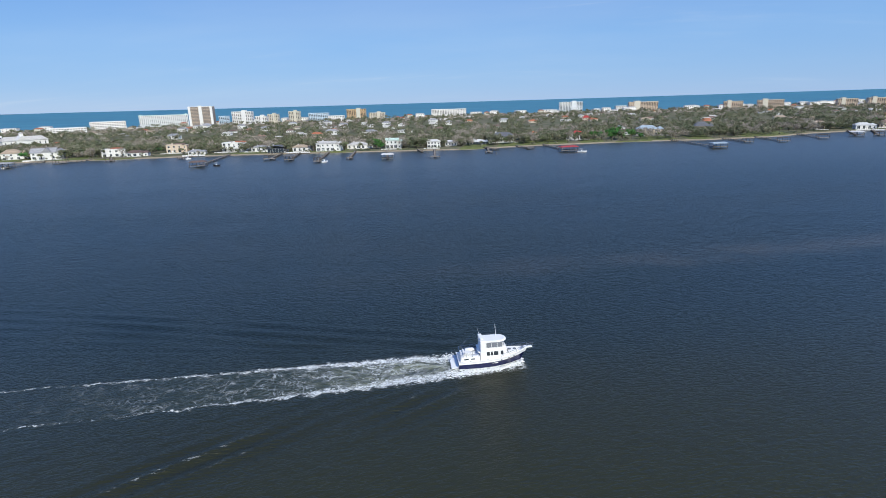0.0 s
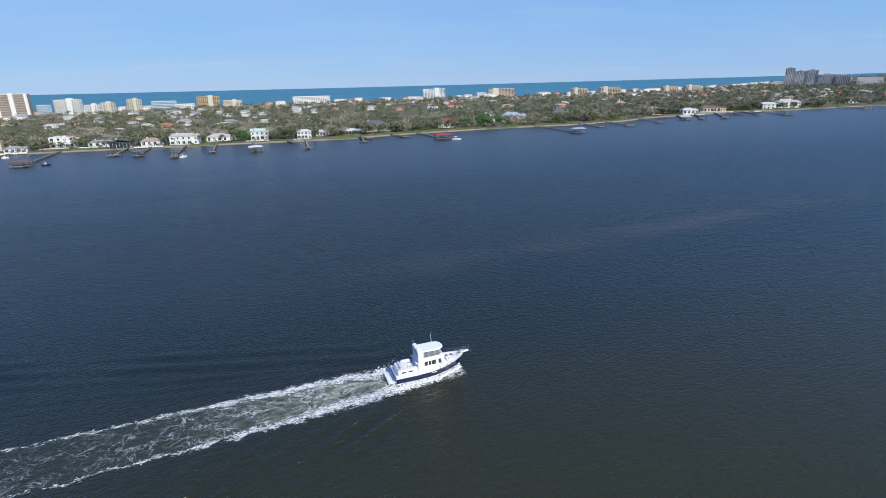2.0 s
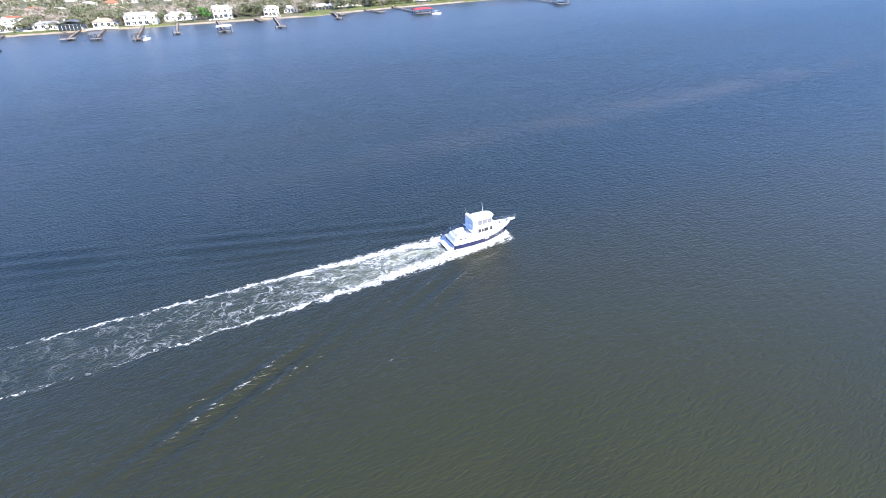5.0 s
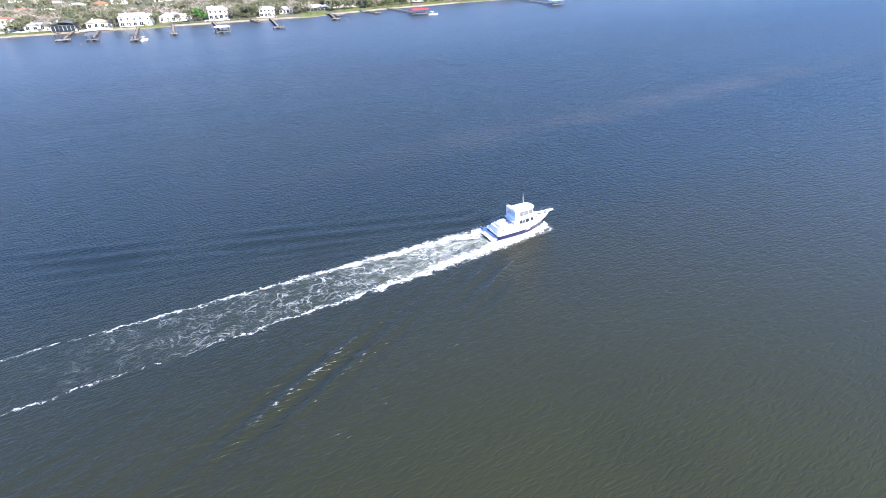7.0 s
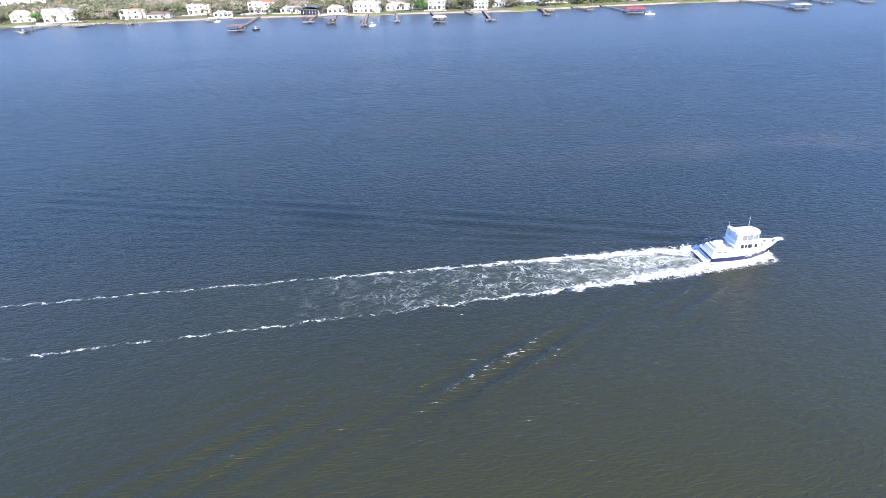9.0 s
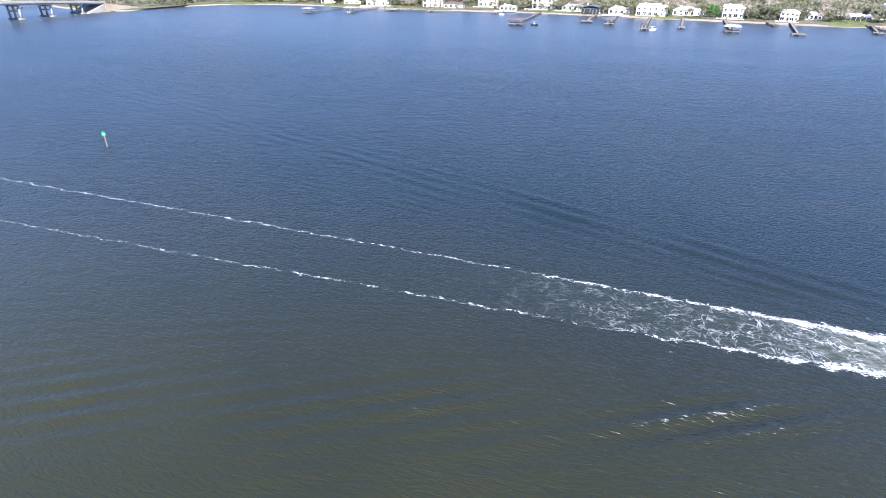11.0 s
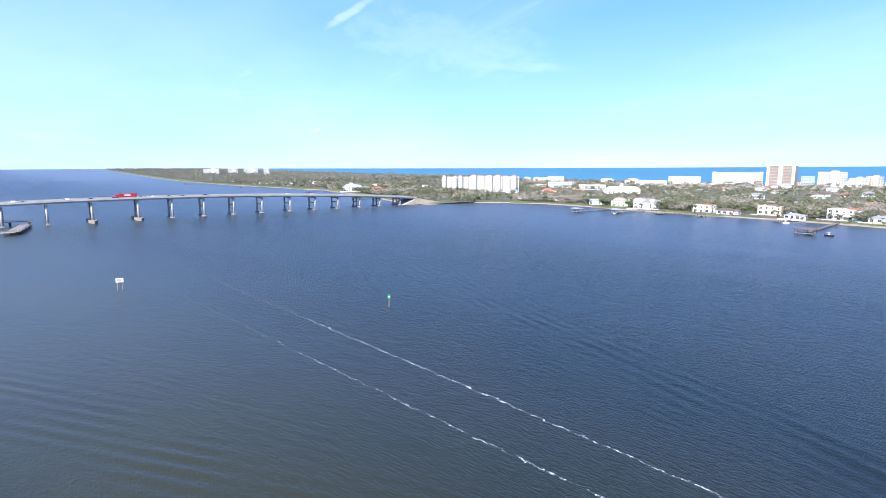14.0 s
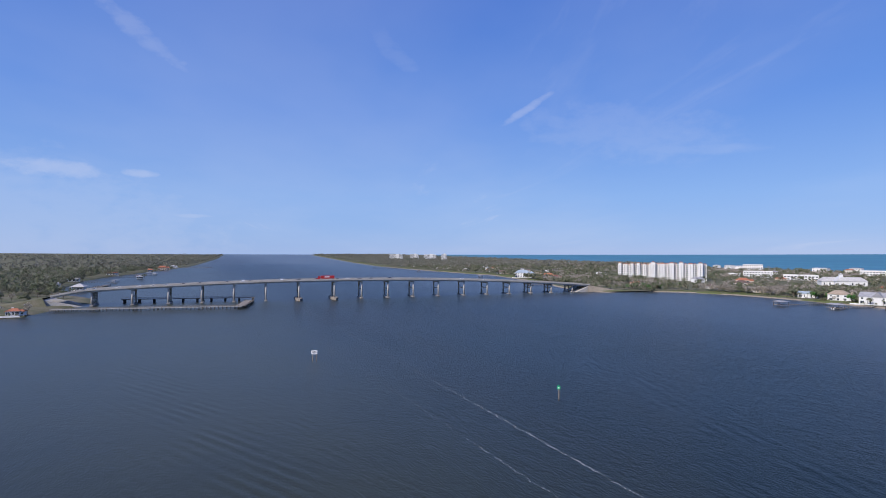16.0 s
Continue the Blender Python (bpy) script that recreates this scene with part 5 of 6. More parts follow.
    for k in range(n):
        zc = k * fh + fh * 0.35
        if row_mesh is None:
            bm = bmesh.new()
            for i in range(bays):
                gap = {"hotel": 0.3, "tower": 0.12, "white": 0.26, "cream": 0.26}.get(kind, 0.2)
                a = x0 + (i + gap) * W / bays
                b = x0 + (i + 1 - gap) * W / bays
                box(bm, a, b, -0.10, 0.2, 0, fh * {"low": 0.42, "tower": 0.62, "hotel": 0.42}.get(kind, 0.5))
            for s, xx in ((-1, x0), (1, x1)):
                for i in range(3):
                    yy = 2 + i * 4.6
                    box(bm, xx - 0.08, xx + 0.08, yy, yy + 2.0, 0, fh * 0.5)
            first = part("window_band", bm, M_BROWNWALL if kind == "tower" else M_GLASS, ob, "dark window openings of one floor")
            row_mesh = first
            first.location = (0, 0, zc)
            tagged(first, kind="stuff")
        else:
            tagged(share(row_mesh, "window_band", pose(0, 0, zc), ob), kind="stuff")
        if kind != "low" and k:
            if k == 1:
                b0 = boxes((x0 + 0.4, x1 - 0.4, -0.8, -0.02, -0.12, 0.1), (x0 + 0.4, x1 - 0.4, -0.8, -0.72, 0.1, 0.85 if kind != "tower" else 0.4))
                for i in range(bays + 1 if kind != "tower" else 0):
                    a = x0 + 0.4 + i * (W - 0.8) / bays
                    box(b0, a - 0.12, a + 0.12, -0.78, 0.0, 0.1, fh - 0.14)
                bal = part("balcony", b0, {"tall": M_WHITE, "tower": M_TAN}.get(kind, m), ob)
                bal.location = (0, 0, k * fh)
            else:
                share(bal, "balcony", pose(0, 0, k * fh), ob)
    return ob


def church():
    ob = thing("church", "large white church with a broad gable and bell cupola", "church", pose(-612, 610, 1.4, 0, 0, 62), "")
    FOOT.append((-618, 612, 30))
    part("wall", boxes((-25, 25, 0, 18, -0.5, 6.5), (-12, 4, -7, 2, -0.5, 7)), M_WHITE, ob)
    part("roof", gable_roof(bmesh.new(), -25, 25, 0, 18, 6.5, 5.0, 0.8, 5), ROOFS["lightgrey"], ob)
    part("gable", gable_roof(bmesh.new(), -12, 4, -7.4, 12, 7, 5.5, 0.6, 0), ROOFS["white"], ob, "tall white entrance gable")
    part("cupola", boxes((-6, -2, -2, 2, 11, 15.2), bevel=0.1), M_WHITE, ob)
    part("cupola_roof", gable_roof(bmesh.new(), -6, -2, -2, 2, 15.2, 1.8, 0.3, 2), ROOFS["lightgrey"], ob)
    for i in range(8):
        window(ob, -22 + i * 6.2, -0.05, 3.2, 1.6, 3.4)


def gazebo():
    ob = thing("pavilion", "white waterside pavilion with a pale hipped roof", "pavilion", pose(-647, -329, 0, 0, 0, 97), "")
    part("deck", boxes((-7, 7, -7, 7, 1.2, 1.7)), M_WOOD, ob)
    for x in (-6, -2, 2, 6):
        for y in (-6, 6):
            part("post", boxes((x - 0.2, x + 0.2, y - 0.2, y + 0.2, -1.0, 6.0)), M_FRAME, ob)
    part("wall", boxes((-5, 5, -4, 4, 1.7, 5.9)), M_WHITE, ob)
    for x in (-3, 0, 3):
        window(ob, x, -4.05, 3.8, 1.6, 1.8)
    part("roof", gable_roof(bmesh.new(), -6.5, 6.5, -6.5, 6.5, 6.0, 3.4, 0.9, 6.4), ROOFS["lightgrey"], ob)
    jet = thing("old_jetty", "broken timber jetty behind the bridge", "jetty", pose(-730, -345, 0, 0, 0, 100), "")
    part("deck", boxes((-3, 3, -40, 30, 1.0, 1.3)), M_WOOD, jet)
    p = part("post", tube(bmesh.new(), (0, 0, -1), (0, 0, 2.2), 0.25, 0.22, 8), M_PILE, jet)
    p.location = (-2.6, -38, 0)
    for i in range(12):
        share(p, "post", pose(2.6 if i % 2 else -2.6, -38 + i * 6, 0), jet)


# ================= docks =================
DOCK_WORDS = {"": "bare timber dock on piles", "frame": "timber dock with an open boat lift", "grey": "timber dock with a grey-roofed boathouse", "brown": "timber dock with a brown-roofed boathouse",
              "dark": "timber dock with a dark boat shelter", "white": "timber dock with a white-roofed boat shelter", "red": "timber dock with a red-roofed boat shelter",
              "bluegrey": "long timber dock with a blue-grey boathouse"}


def dock(x0, y0, x1, y1, head, roof):
    a, b = Vector((x0, y0)), Vector((x1, y1))
    d = b - a
    L = d.length
    ob = thing("dock", DOCK_WORDS[roof] + " reaching out from the bank", "dock", pose(x0, y0, 0, 0, 0, math.degrees(math.atan2(d.y, d.x))), "private docks")
    part("walkway", boxes((0, L, -0.8, 0.8, 1.15, 1.35)), M_WOOD, ob)
    w, dep = head
    part("platform", boxes((L - dep * 0.5, L + dep * 0.5, -w / 2, w / 2, 1.15, 1.38)), M_WOOD, ob)
    post = part("post", tube(bmesh.new(), (0, 0, -1.0), (0, 0, 1.75), 0.16, 0.14, 7), M_PILE, ob)
    post.location = (0.5, 0.85, 0)
    n = max(3, int(L / 4.5))
    for i in range(n):
        for s in (-0.85, 0.85):
            share(post, "post", pose((i + 1) * L / (n + 1), s, 0), ob)
    for i in (-1, 0, 1):
        for j in (-1, 1):
            q = share(post, "post", Matrix.Translation((L + j * (dep * 0.5 - 0.2), i * (w / 2 - 0.2), 0)) @ Matrix.Diagonal((1.1, 1.1, 2.3 if roof else 1.25, 1)), ob)
    if roof and roof != "frame":
        mr = {"dark": ROOFS["slate"]}.get(roof) or ROOFS[roof]
        part("roof", gable_roof(bmesh.new(), L - dep * 0.5, L + dep * 0.5, -w / 2, w / 2, 3.9, 0.9, 0.5, 1.6), mr, ob)
        if roof in ("brown", "grey", "bluegrey", "white"):
            for y in (-w / 2, w / 2 - 0.08):
                part("rail", boxes((L - dep * 0.5, L + dep * 0.5, y, y + 0.08, 2.2, 2.3)), M_FRAME, ob)
    elif roof == "frame":
        for x in (L - dep * 0.5, L + dep * 0.5 - 0.25):
            part("lift_beam", boxes((x, x + 0.25, -w / 2, w / 2, 3.8, 4.05)), M_PILE, ob)
    return ob


def small_boat(x, y, turn, label, color, length=6.5):
    ob = thing("small_boat", label, "boat", pose(x, y, 0.1, 0, 0, turn), "moored boats")
    L, B = length, length * 0.17
    hull = bmesh.new()
    rings = []
    for i in range(9):
        u = i / 8
        bb = B * (1 - max(0, (u - 0.5) / 0.5) ** 2) + 0.03
        rings.append([hull.verts.new(p) for p in ((L * u, -bb, 0.85 + 0.3 * u * u), (L * u * 0.93, -bb * 0.7, -0.2), (L * u * 0.93, bb * 0.7, -0.2), (L * u, bb, 0.85 + 0.3 * u * u))])
    for r0, r1 in zip(rings, rings[1:]):
        for k in range(4):
            j = (k + 1) % 4
            hull.faces.new((r0[k], r0[j], r1[j], r1[k]))
    hull.faces.new(rings[0])
    hull.faces.new(rings[-1][::-1])
    part("hull", hull, CAR_PAINT[color], ob)
    part("console", boxes((L * 0.35, L * 0.5, -0.5, 0.5, 0.8, 1.7), bevel=0.06), M_GEL, ob)
    part("canopy", boxes((L * 0.2, L * 0.6, -B * 0.9, B * 0.9, 2.35, 2.45), bevel=0.03), M_CANVAS, ob)
    part("outboard", boxes((-0.5, 0.0, -0.2, 0.2, 0.0, 1.3), bevel=0.06), M_BLACK, ob)


condo(-838, 1196, 30, 107.1, 27.6, 'hotel')
condo(-807, 1317, 30, 29.9, 26.8, 'cream')
condo(-677, 1102, 12, 51.5, 45.0, 'tower')
condo(-630, 1109, 8, 17.8, 23.1, 'blue')
condo(-604, 1143, 8, 44.5, 31.5, 'white')
condo(-557, 1140, 8, 25.6, 20.4, 'white')
condo(-559, 1202, 8, 24.0, 22.9, 'cream')
condo(-521, 1237, 8, 25.5, 27.7, 'cream')
condo(-460, 1238, 8, 46.8, 22.2, 'blue')
condo(-416, 1236, 8, 35.8, 15.0, 'low')
condo(-416, 1392, 8, 50.3, 27.0, 'orange')
condo(-351, 1363, 8, 41.4, 17.2, 'cream')
condo(-169, 1403, 3, 90.1, 20.7, 'low')
condo(157, 1620, 3, 65.8, 28.3, 'white')
condo(344, 1550, 3, 76.6, 24.3, 'tan')
condo(293, 1588, 3, 29.1, 14.4, 'low')
condo(541, 1461, -10, 42.5, 21.2, 'tan')
condo(616, 1434, -10, 55.1, 22.6, 'tan')
condo(791, 1447, -10, 40.9, 20.5, 'tan')
condo(892, 1508, -10, 43.7, 20.0, 'tan')
condo(1429, 1834, -35, 28.6, 63.7, 'tall')
condo(1454, 1815, -35, 34.1, 52.9, 'tall')
condo(1481, 1793, -35, 32.8, 54.8, 'tall')
condo(1513, 1766, -35, 50.0, 39.4, 'grey')
condo(1549, 1736, -35, 41.8, 35.9, 'grey')
condo(1602, 1687, -35, 68.8, 27.5, 'low')
condo(1407, 1850, -35, 33.1, 20.1, 'low')
condo(-2597, 114, 80, 64, 32.5, 'white')
condo(-2592, 204, 80, 40, 34.5, 'white')
condo(-2585, 281, 80, 60, 33, 'white')
condo(-2279, 309, 80, 22, 36, 'white')
condo(-821, 432, 60, 57.3, 25.6, 'complex')
condo(-763, 470, 60, 80.5, 27.3, 'complex')
condo(-849, 1029, 40, 66.6, 19.4, 'low')
condo(-817, 889, 40, 61.9, 13.1, 'low')
house(-398, 428, 30, 25.3, 12.4, 'gable', 'white', 'grey')
house(-432, 427, 35, 20.4, 11.6, 'hip', 'white', 'tan')
house(-463, 421, 40, 16.1, 8.2, 'gable', 'white', 'bluegrey')
house(-340, 441, 25, 19.7, 9.6, 'flat2', 'white', 'terracotta')
house(-317, 443, 22, 18.2, 7.4, 'hip', 'white', 'brown')
house(-299, 475, 20, 18.6, 10.5, 'flat2', 'tan', 'brown')
house(-264, 454, 18, 15.2, 5.3, 'low', 'white', 'grey')
house(-241, 481, 8, 24.5, 11.3, 'villa', 'white', 'terracotta')
house(-214, 481, 6, 19.0, 6.8, 'low', 'white', 'grey')
house(-189, 463, 6, 17.0, 8.9, 'arch', 'grey', 'slate')
house(-168, 471, 6, 17.0, 8.1, 'hip', 'white', 'tan')
house(-142, 471, 6, 22.7, 11.2, 'two', 'white', 'lightgrey')
house(-119, 491, 4, 22.6, 8.1, 'hip', 'white', 'lightgrey')
house(-85, 490, 3, 14.7, 11.9, 'two', 'white', 'palegreen')
house(-47, 492, 2, 11.8, 9.5, 'two', 'white', 'white')
house(-33, 508, 2, 10.9, 7.2, 'low', 'white', 'white')
house(-7, 519, 2, 20.0, 6.6, 'screen', 'blue', 'white')
house(14, 546, 2, 23.4, 11.9, 'columns', 'white', 'slate')
house(45, 578, 0, 16.2, 9.0, 'hip', 'tan', 'red')
house(83, 564, 0, 8.5, 6.6, 'gable', 'white', 'grey')
house(91, 562, 0, 14.4, 11.0, 'hip', 'white', 'red')
house(170, 611, -5, 27.6, 12.5, 'hip', 'tan', 'bluegrey')
house(229, 627, -5, 19.8, 14.6, 'hip', 'tan', 'slate')
house(140, 981, -5, 16.4, 11.5, 'hip', 'tan', 'red')
house(355, 651, -8, 10.2, 11.1, 'flat2', 'tan', 'brown')
house(394, 638, -8, 19.0, 9.2, 'low', 'white', 'white')
house(439, 665, -8, 32.5, 9.6, 'low', 'tan', 'brown')
house(527, 680, -10, 20.0, 10.8, 'two', 'white', 'white')
house(572, 704, -10, 29.6, 13.3, 'low', 'white', 'lightgrey')
house(704, 748, -15, 19.5, 10.2, 'hip', 'white', 'terracotta')
house(-897, 264, 70, 32.1, 15.6, 'hip', 'white', 'bluegrey')
house(-862, 277, 70, 12.3, 12.5, 'hip', 'tan', 'tan')
house(-853, 295, 70, 25.6, 11.4, 'hip', 'orange', 'terracotta')
house(-800, 288, 70, 18.0, 9.6, 'hip', 'tan', 'red')
house(-1239, 217, 70, 18.8, 8.2, 'gable', 'white', 'lightgrey')
house(-1036, 260, 70, 21.5, 9.9, 'hip', 'tan', 'brown')
house(-622, 473, 50, 18.2, 10.4, 'hip', 'tan', 'brown')
house(-405, -248, 100, 10.8, 6.3, 'hip', 'white', 'terracotta')
house(-1216, -477, 110, 11.0, 9.7, 'hip', 'tan', 'terracotta')
house(-1339, -495, 110, 24.7, 12.9, 'hip', 'tan', 'terracotta')
house(-930, -381, 110, 8.9, 6.8, 'low', 'white', 'white')
condo(-1152, 902, 50, 41.0, 16.4, 'low')
condo(-838, 666, 50, 44.9, 13.0, 'low')
condo(-743, 664, 50, 45.8, 10.4, 'low')
condo(-864, 639, 50, 19.1, 8.5, 'low')
house(-679, 519, 50, 22.0, 10.5, 'hip', 'tan', 'terracotta')
house(-530, 419, 45, 11.0, 6.9, 'hip', 'tan', 'brown')
for x, W, wall, roof in ((-720, 16, 'white', 'grey'), (-850, 18, 'white', 'lightgrey'), (-1070, 18, 'white', 'terracotta'), (-1420, 20, 'white', 'grey'), (-1530, 18, 'white', 'white')):
    house(x, bank_y(x, WEST) - 16, 108, W, 8.5, 'hip', wall, roof)
for x, L, roof in ((-700, 45, 'frame'), (-835, 50, 'grey'), (-1000, 55, 'brown'), (-1090, 60, 'white'), (-1560, 80, '')):
    yb = bank_y(x, WEST)
    dock(x, yb - 2, x + L * 0.2, yb + L, (9, 6), roof)
for x, L, roof in ((-700, 30, 'frame'), (-930, 45, 'grey'), (-1180, 60, 'brown'), (-1450, 70, 'frame')):
    yb = bank_y(x)
    dock(x, yb + 2, x + L * 0.1, yb - L, (9, 6), roof)
church()
gazebo()
dock(-414, 411, -406, 344, (9, 7), 'grey')
dock(-387, 416, -379, 370, (10, 7), 'grey')
dock(-348, 424, -358, 401, (12, 8), 'frame')
dock(-332, 429, -320, 413, (7, 6), 'frame')
dock(-262, 449, -261, 426, (5, 3), '')
dock(-231, 454, -206, 368, (11, 8), 'brown')
dock(-183, 462, -170, 411, (9, 6), 'frame')
dock(-166, 464, -150, 405, (7, 6), 'dark')
dock(-140, 468, -120, 390, (5, 6), 'frame')
dock(-116, 471, -101, 411, (5, 5), '')
dock(-87, 474, -69, 408, (9, 7), 'white')
dock(-59, 478, -51, 457, (2, 2), '')
dock(-44, 480, -32, 414, (8, 5), '')
dock(3, 492, 8, 447, (6, 4), '')
dock(-0, 491, 11, 472, (6, 4), '')
dock(29, 504, 42, 476, (6, 4), '')
dock(54, 515, 73, 452, (14, 7), 'red')
dock(176, 546, 193, 466, (12, 7), 'bluegrey')
dock(225, 556, 232, 512, (8, 5), 'frame')
dock(259, 569, 261, 512, (9, 5), 'frame')
dock(310, 599, 305, 539, (9, 5), 'frame')
dock(373, 631, 347, 566, (11, 8), 'white')
dock(401, 643, 365, 564, (8, 6), 'frame')
dock(434, 653, 394, 568, (9, 7), 'frame')
dock(453, 659, 438, 612, (9, 6), 'brown')
dock(476, 666, 454, 602, (7, 5), 'white')
dock(490, 667, 480, 586, (12, 7), 'dark')
dock(627, 687, 620, 633, (11, 6), 'frame')
small_boat(-116, 388, 60, "white runabout beside the dock lift", "white")
small_boat(80, 447, -10, "white centre-console boat at the red boathouse", "white", 7.5)
small_boat(-255, 424, 20, "small white skiff at the bank", "white", 4.5)
small_boat(-378, 366, 100, "white boat in the boathouse slip", "white", 7.0)
small_boat(-196, 372, 15, "small dark skiff on its lift under the boathouse", "black", 5.0)

# ================= trees =================
def crown_points(rng, n, radius, height, base, lumps=9):
    """Points and outward directions in an uneven crown made of several lobes."""
    lobes = [(rng.uniform(-0.6, 0.6) * radius, rng.uniform(-0.6, 0.6) * radius, base + height * rng.uniform(0.25, 0.78), radius * rng.uniform(0.26, 0.56)) for _ in range(lumps)]
    weights = [r * r for *_, r in lobes]
    out = []
    while len(out) < n:
        x, y, z, r = rng.choices(lobes, weights)[0]
        v = Vector((rng.gauss(0, 1), rng.gauss(0, 1), rng.gauss(0.25, 0.9))).normalized()
        k = r * (rng.random() ** 0.22)
        out.append(((x + v.x * k, y + v.y * k, z + v.z * k * 0.8), v))
    return out


def leaf_quads(points, size, rng):
    verts, faces = [], []
    for p, way in points:
        s = size * rng.uniform(0.55, 1.35)
        normal = (way + Vector((rng.gauss(0, 0.38), rng.gauss(0, 0.38), rng.gauss(0.15, 0.38)))).normalized()
        a = normal.cross(Vector((rng.gauss(0, 1), rng.gauss(0, 1), rng.gauss(0, 1)))).normalized()
        b = normal.cross(a)
        p = Vector(p)
        k = len(verts)
        verts += [p - a * s * 0.55, p + b * s * 0.42 - a * s * 0.1, p + a * s * 0.55, p - b * s * 0.42 + a * s * 0.1]
        faces.append((k, k + 1, k + 2, k + 3))
    return verts, faces


def mesh_of(name, verts, faces, material):
    me = bpy.data.meshes.new(name)
    me.from_pydata([tuple(v) for v in verts], [], faces)
    me.materials.append(material)
    return me


def tree_kit(seed, radius, height, n, size, material, trunk_h=0.35, dead=False):
    rng = random.Random(seed)
    verts, faces = leaf_quads(crown_points(rng, n, radius, height * (1 - trunk_h), height * trunk_h), size, rng)
    crown = mesh_of("crown", verts, faces, material)
    bm = bmesh.new()
    tube(bm, (0, 0, -0.5), (0.1, 0.1, height * 0.45), 0.32, 0.2, 7)
    for k in range(6):
        t = k * 1.05 + rng.random()
        z = height * rng.uniform(0.25, 0.42)
        tube(bm, (0.08, 0.08, z), (math.cos(t) * radius * 0.6, math.sin(t) * radius * 0.6, height * rng.uniform(0.6, 0.85)), 0.14, 0.04, 5)
    trunk = bpy.data.meshes.new("trunk")
    bm.to_mesh(trunk)
    bm.free()
    trunk.materials.append(M_BARK)
    return crown, trunk


def palm_kit(seed, height):
    rng = random.Random(seed)
    verts, faces = [], []
    for k in range(22):
        a = rng.uniform(0, 6.28)
        up = rng.uniform(-0.5, 1.0)
        L = rng.uniform(1.6, 2.4)
        c, s = math.cos(a), math.sin(a)
        prev = None
        for i in range(5):
            u = i / 4
            r = L * u
            z = height + up * r * 0.6 - 0.45 * r * u
            w = 0.42 * math.sin(math.pi * (0.12 + 0.8 * u))
            i0 = len(verts)
            verts += [Vector((c * r - s * w, s * r + c * w, z - 0.1)), Vector((c * r + s * w, s * r - c * w, z - 0.1))]
            if prev is not None:
                faces.append((prev, prev + 1, i0 + 1, i0))
            prev = i0
    crown = mesh_of("fronds", verts, faces, M_PALM)
    bm = tube(bmesh.new(), (0, 0, -0.5), (0.3, 0.1, height), 0.22, 0.15, 7)
    trunk = bpy.data.meshes.new("trunk")
    bm.to_mesh(trunk)
    bm.free()
    trunk.materials.append(M_BARK)
    return crown, trunk


KITS = {
    "oak": [tree_kit(s, 4.6, 9.5, 420, 0.85, M_OAK) for s in (1, 2, 3)],
    "bare": [tree_kit(s, 4.0, 9.0, 260, 0.6, M_BARE) for s in (4, 5)],
    "bright": [tree_kit(s, 4.6, 9.5, 480, 0.85, M_BRIGHT, 0.15) for s in (6, 7)],
    "dark": [tree_kit(s, 2.4, 12.0, 320, 0.8, M_DARK, 0.15) for s in (8, 9)],
    "palm": [palm_kit(s, h) for s, h in ((10, 6.5), (11, 8.5), (12, 5.0))],
    "shrub": [tree_kit(s, 2.0, 2.8, 170, 0.6, M_OAK, 0.05) for s in (13, 14)],
}
TREE_WORDS = {"oak": "broad live oak with olive-brown leaves", "bare": "grey half-bare winter tree", "bright": "dense bright green tree", "dark": "slim dark green conifer",
              "palm": "cabbage palm with a ragged head of fronds", "shrub": "rounded garden shrub"}
rngt = random.Random(21)


def tree(kind, x, y, scale=1.0, z=1.2):
    crown, trunk = rngt.choice(KITS[kind])
    ob = thing("palm_tree" if kind == "palm" else ("shrub" if kind == "shrub" else "tree"), TREE_WORDS[kind] + " on the river bank", "shrub" if kind == "shrub" else "tree",
               Matrix.Translation((x, y, z)) @ Matrix.Rotation(rngt.uniform(0, 6.28), 4, "Z") @ Matrix.Diagonal((scale, scale, scale * rngt.uniform(0.85, 1.1), 1)), "bank trees")
    for name, me in (("trunk", trunk), ("crown", crown)):
        o = new(name, me)
        o.parent = ob


FOOT_GRID = {}
FOOT_DONE = [0]


def free(x, y, margin=0.0):
    """Whether a place is clear of every building plot."""
    while FOOT_DONE[0] < len(FOOT):
        f = FOOT[FOOT_DONE[0]]
        FOOT_DONE[0] += 1
        reach = f[2] + 10
        for i in range(int((f[0] - reach) // 40), int((f[0] + reach) // 40) + 1):
            for j in range(int((f[1] - reach) // 40), int((f[1] + reach) // 40) + 1):
                FOOT_GRID.setdefault((i, j), []).append(f)
    return all((x - a) ** 2 + (y - b) ** 2 > (r + margin) ** 2 for a, b, r in FOOT_GRID.get((int(x // 40), int(y // 40)), ()))


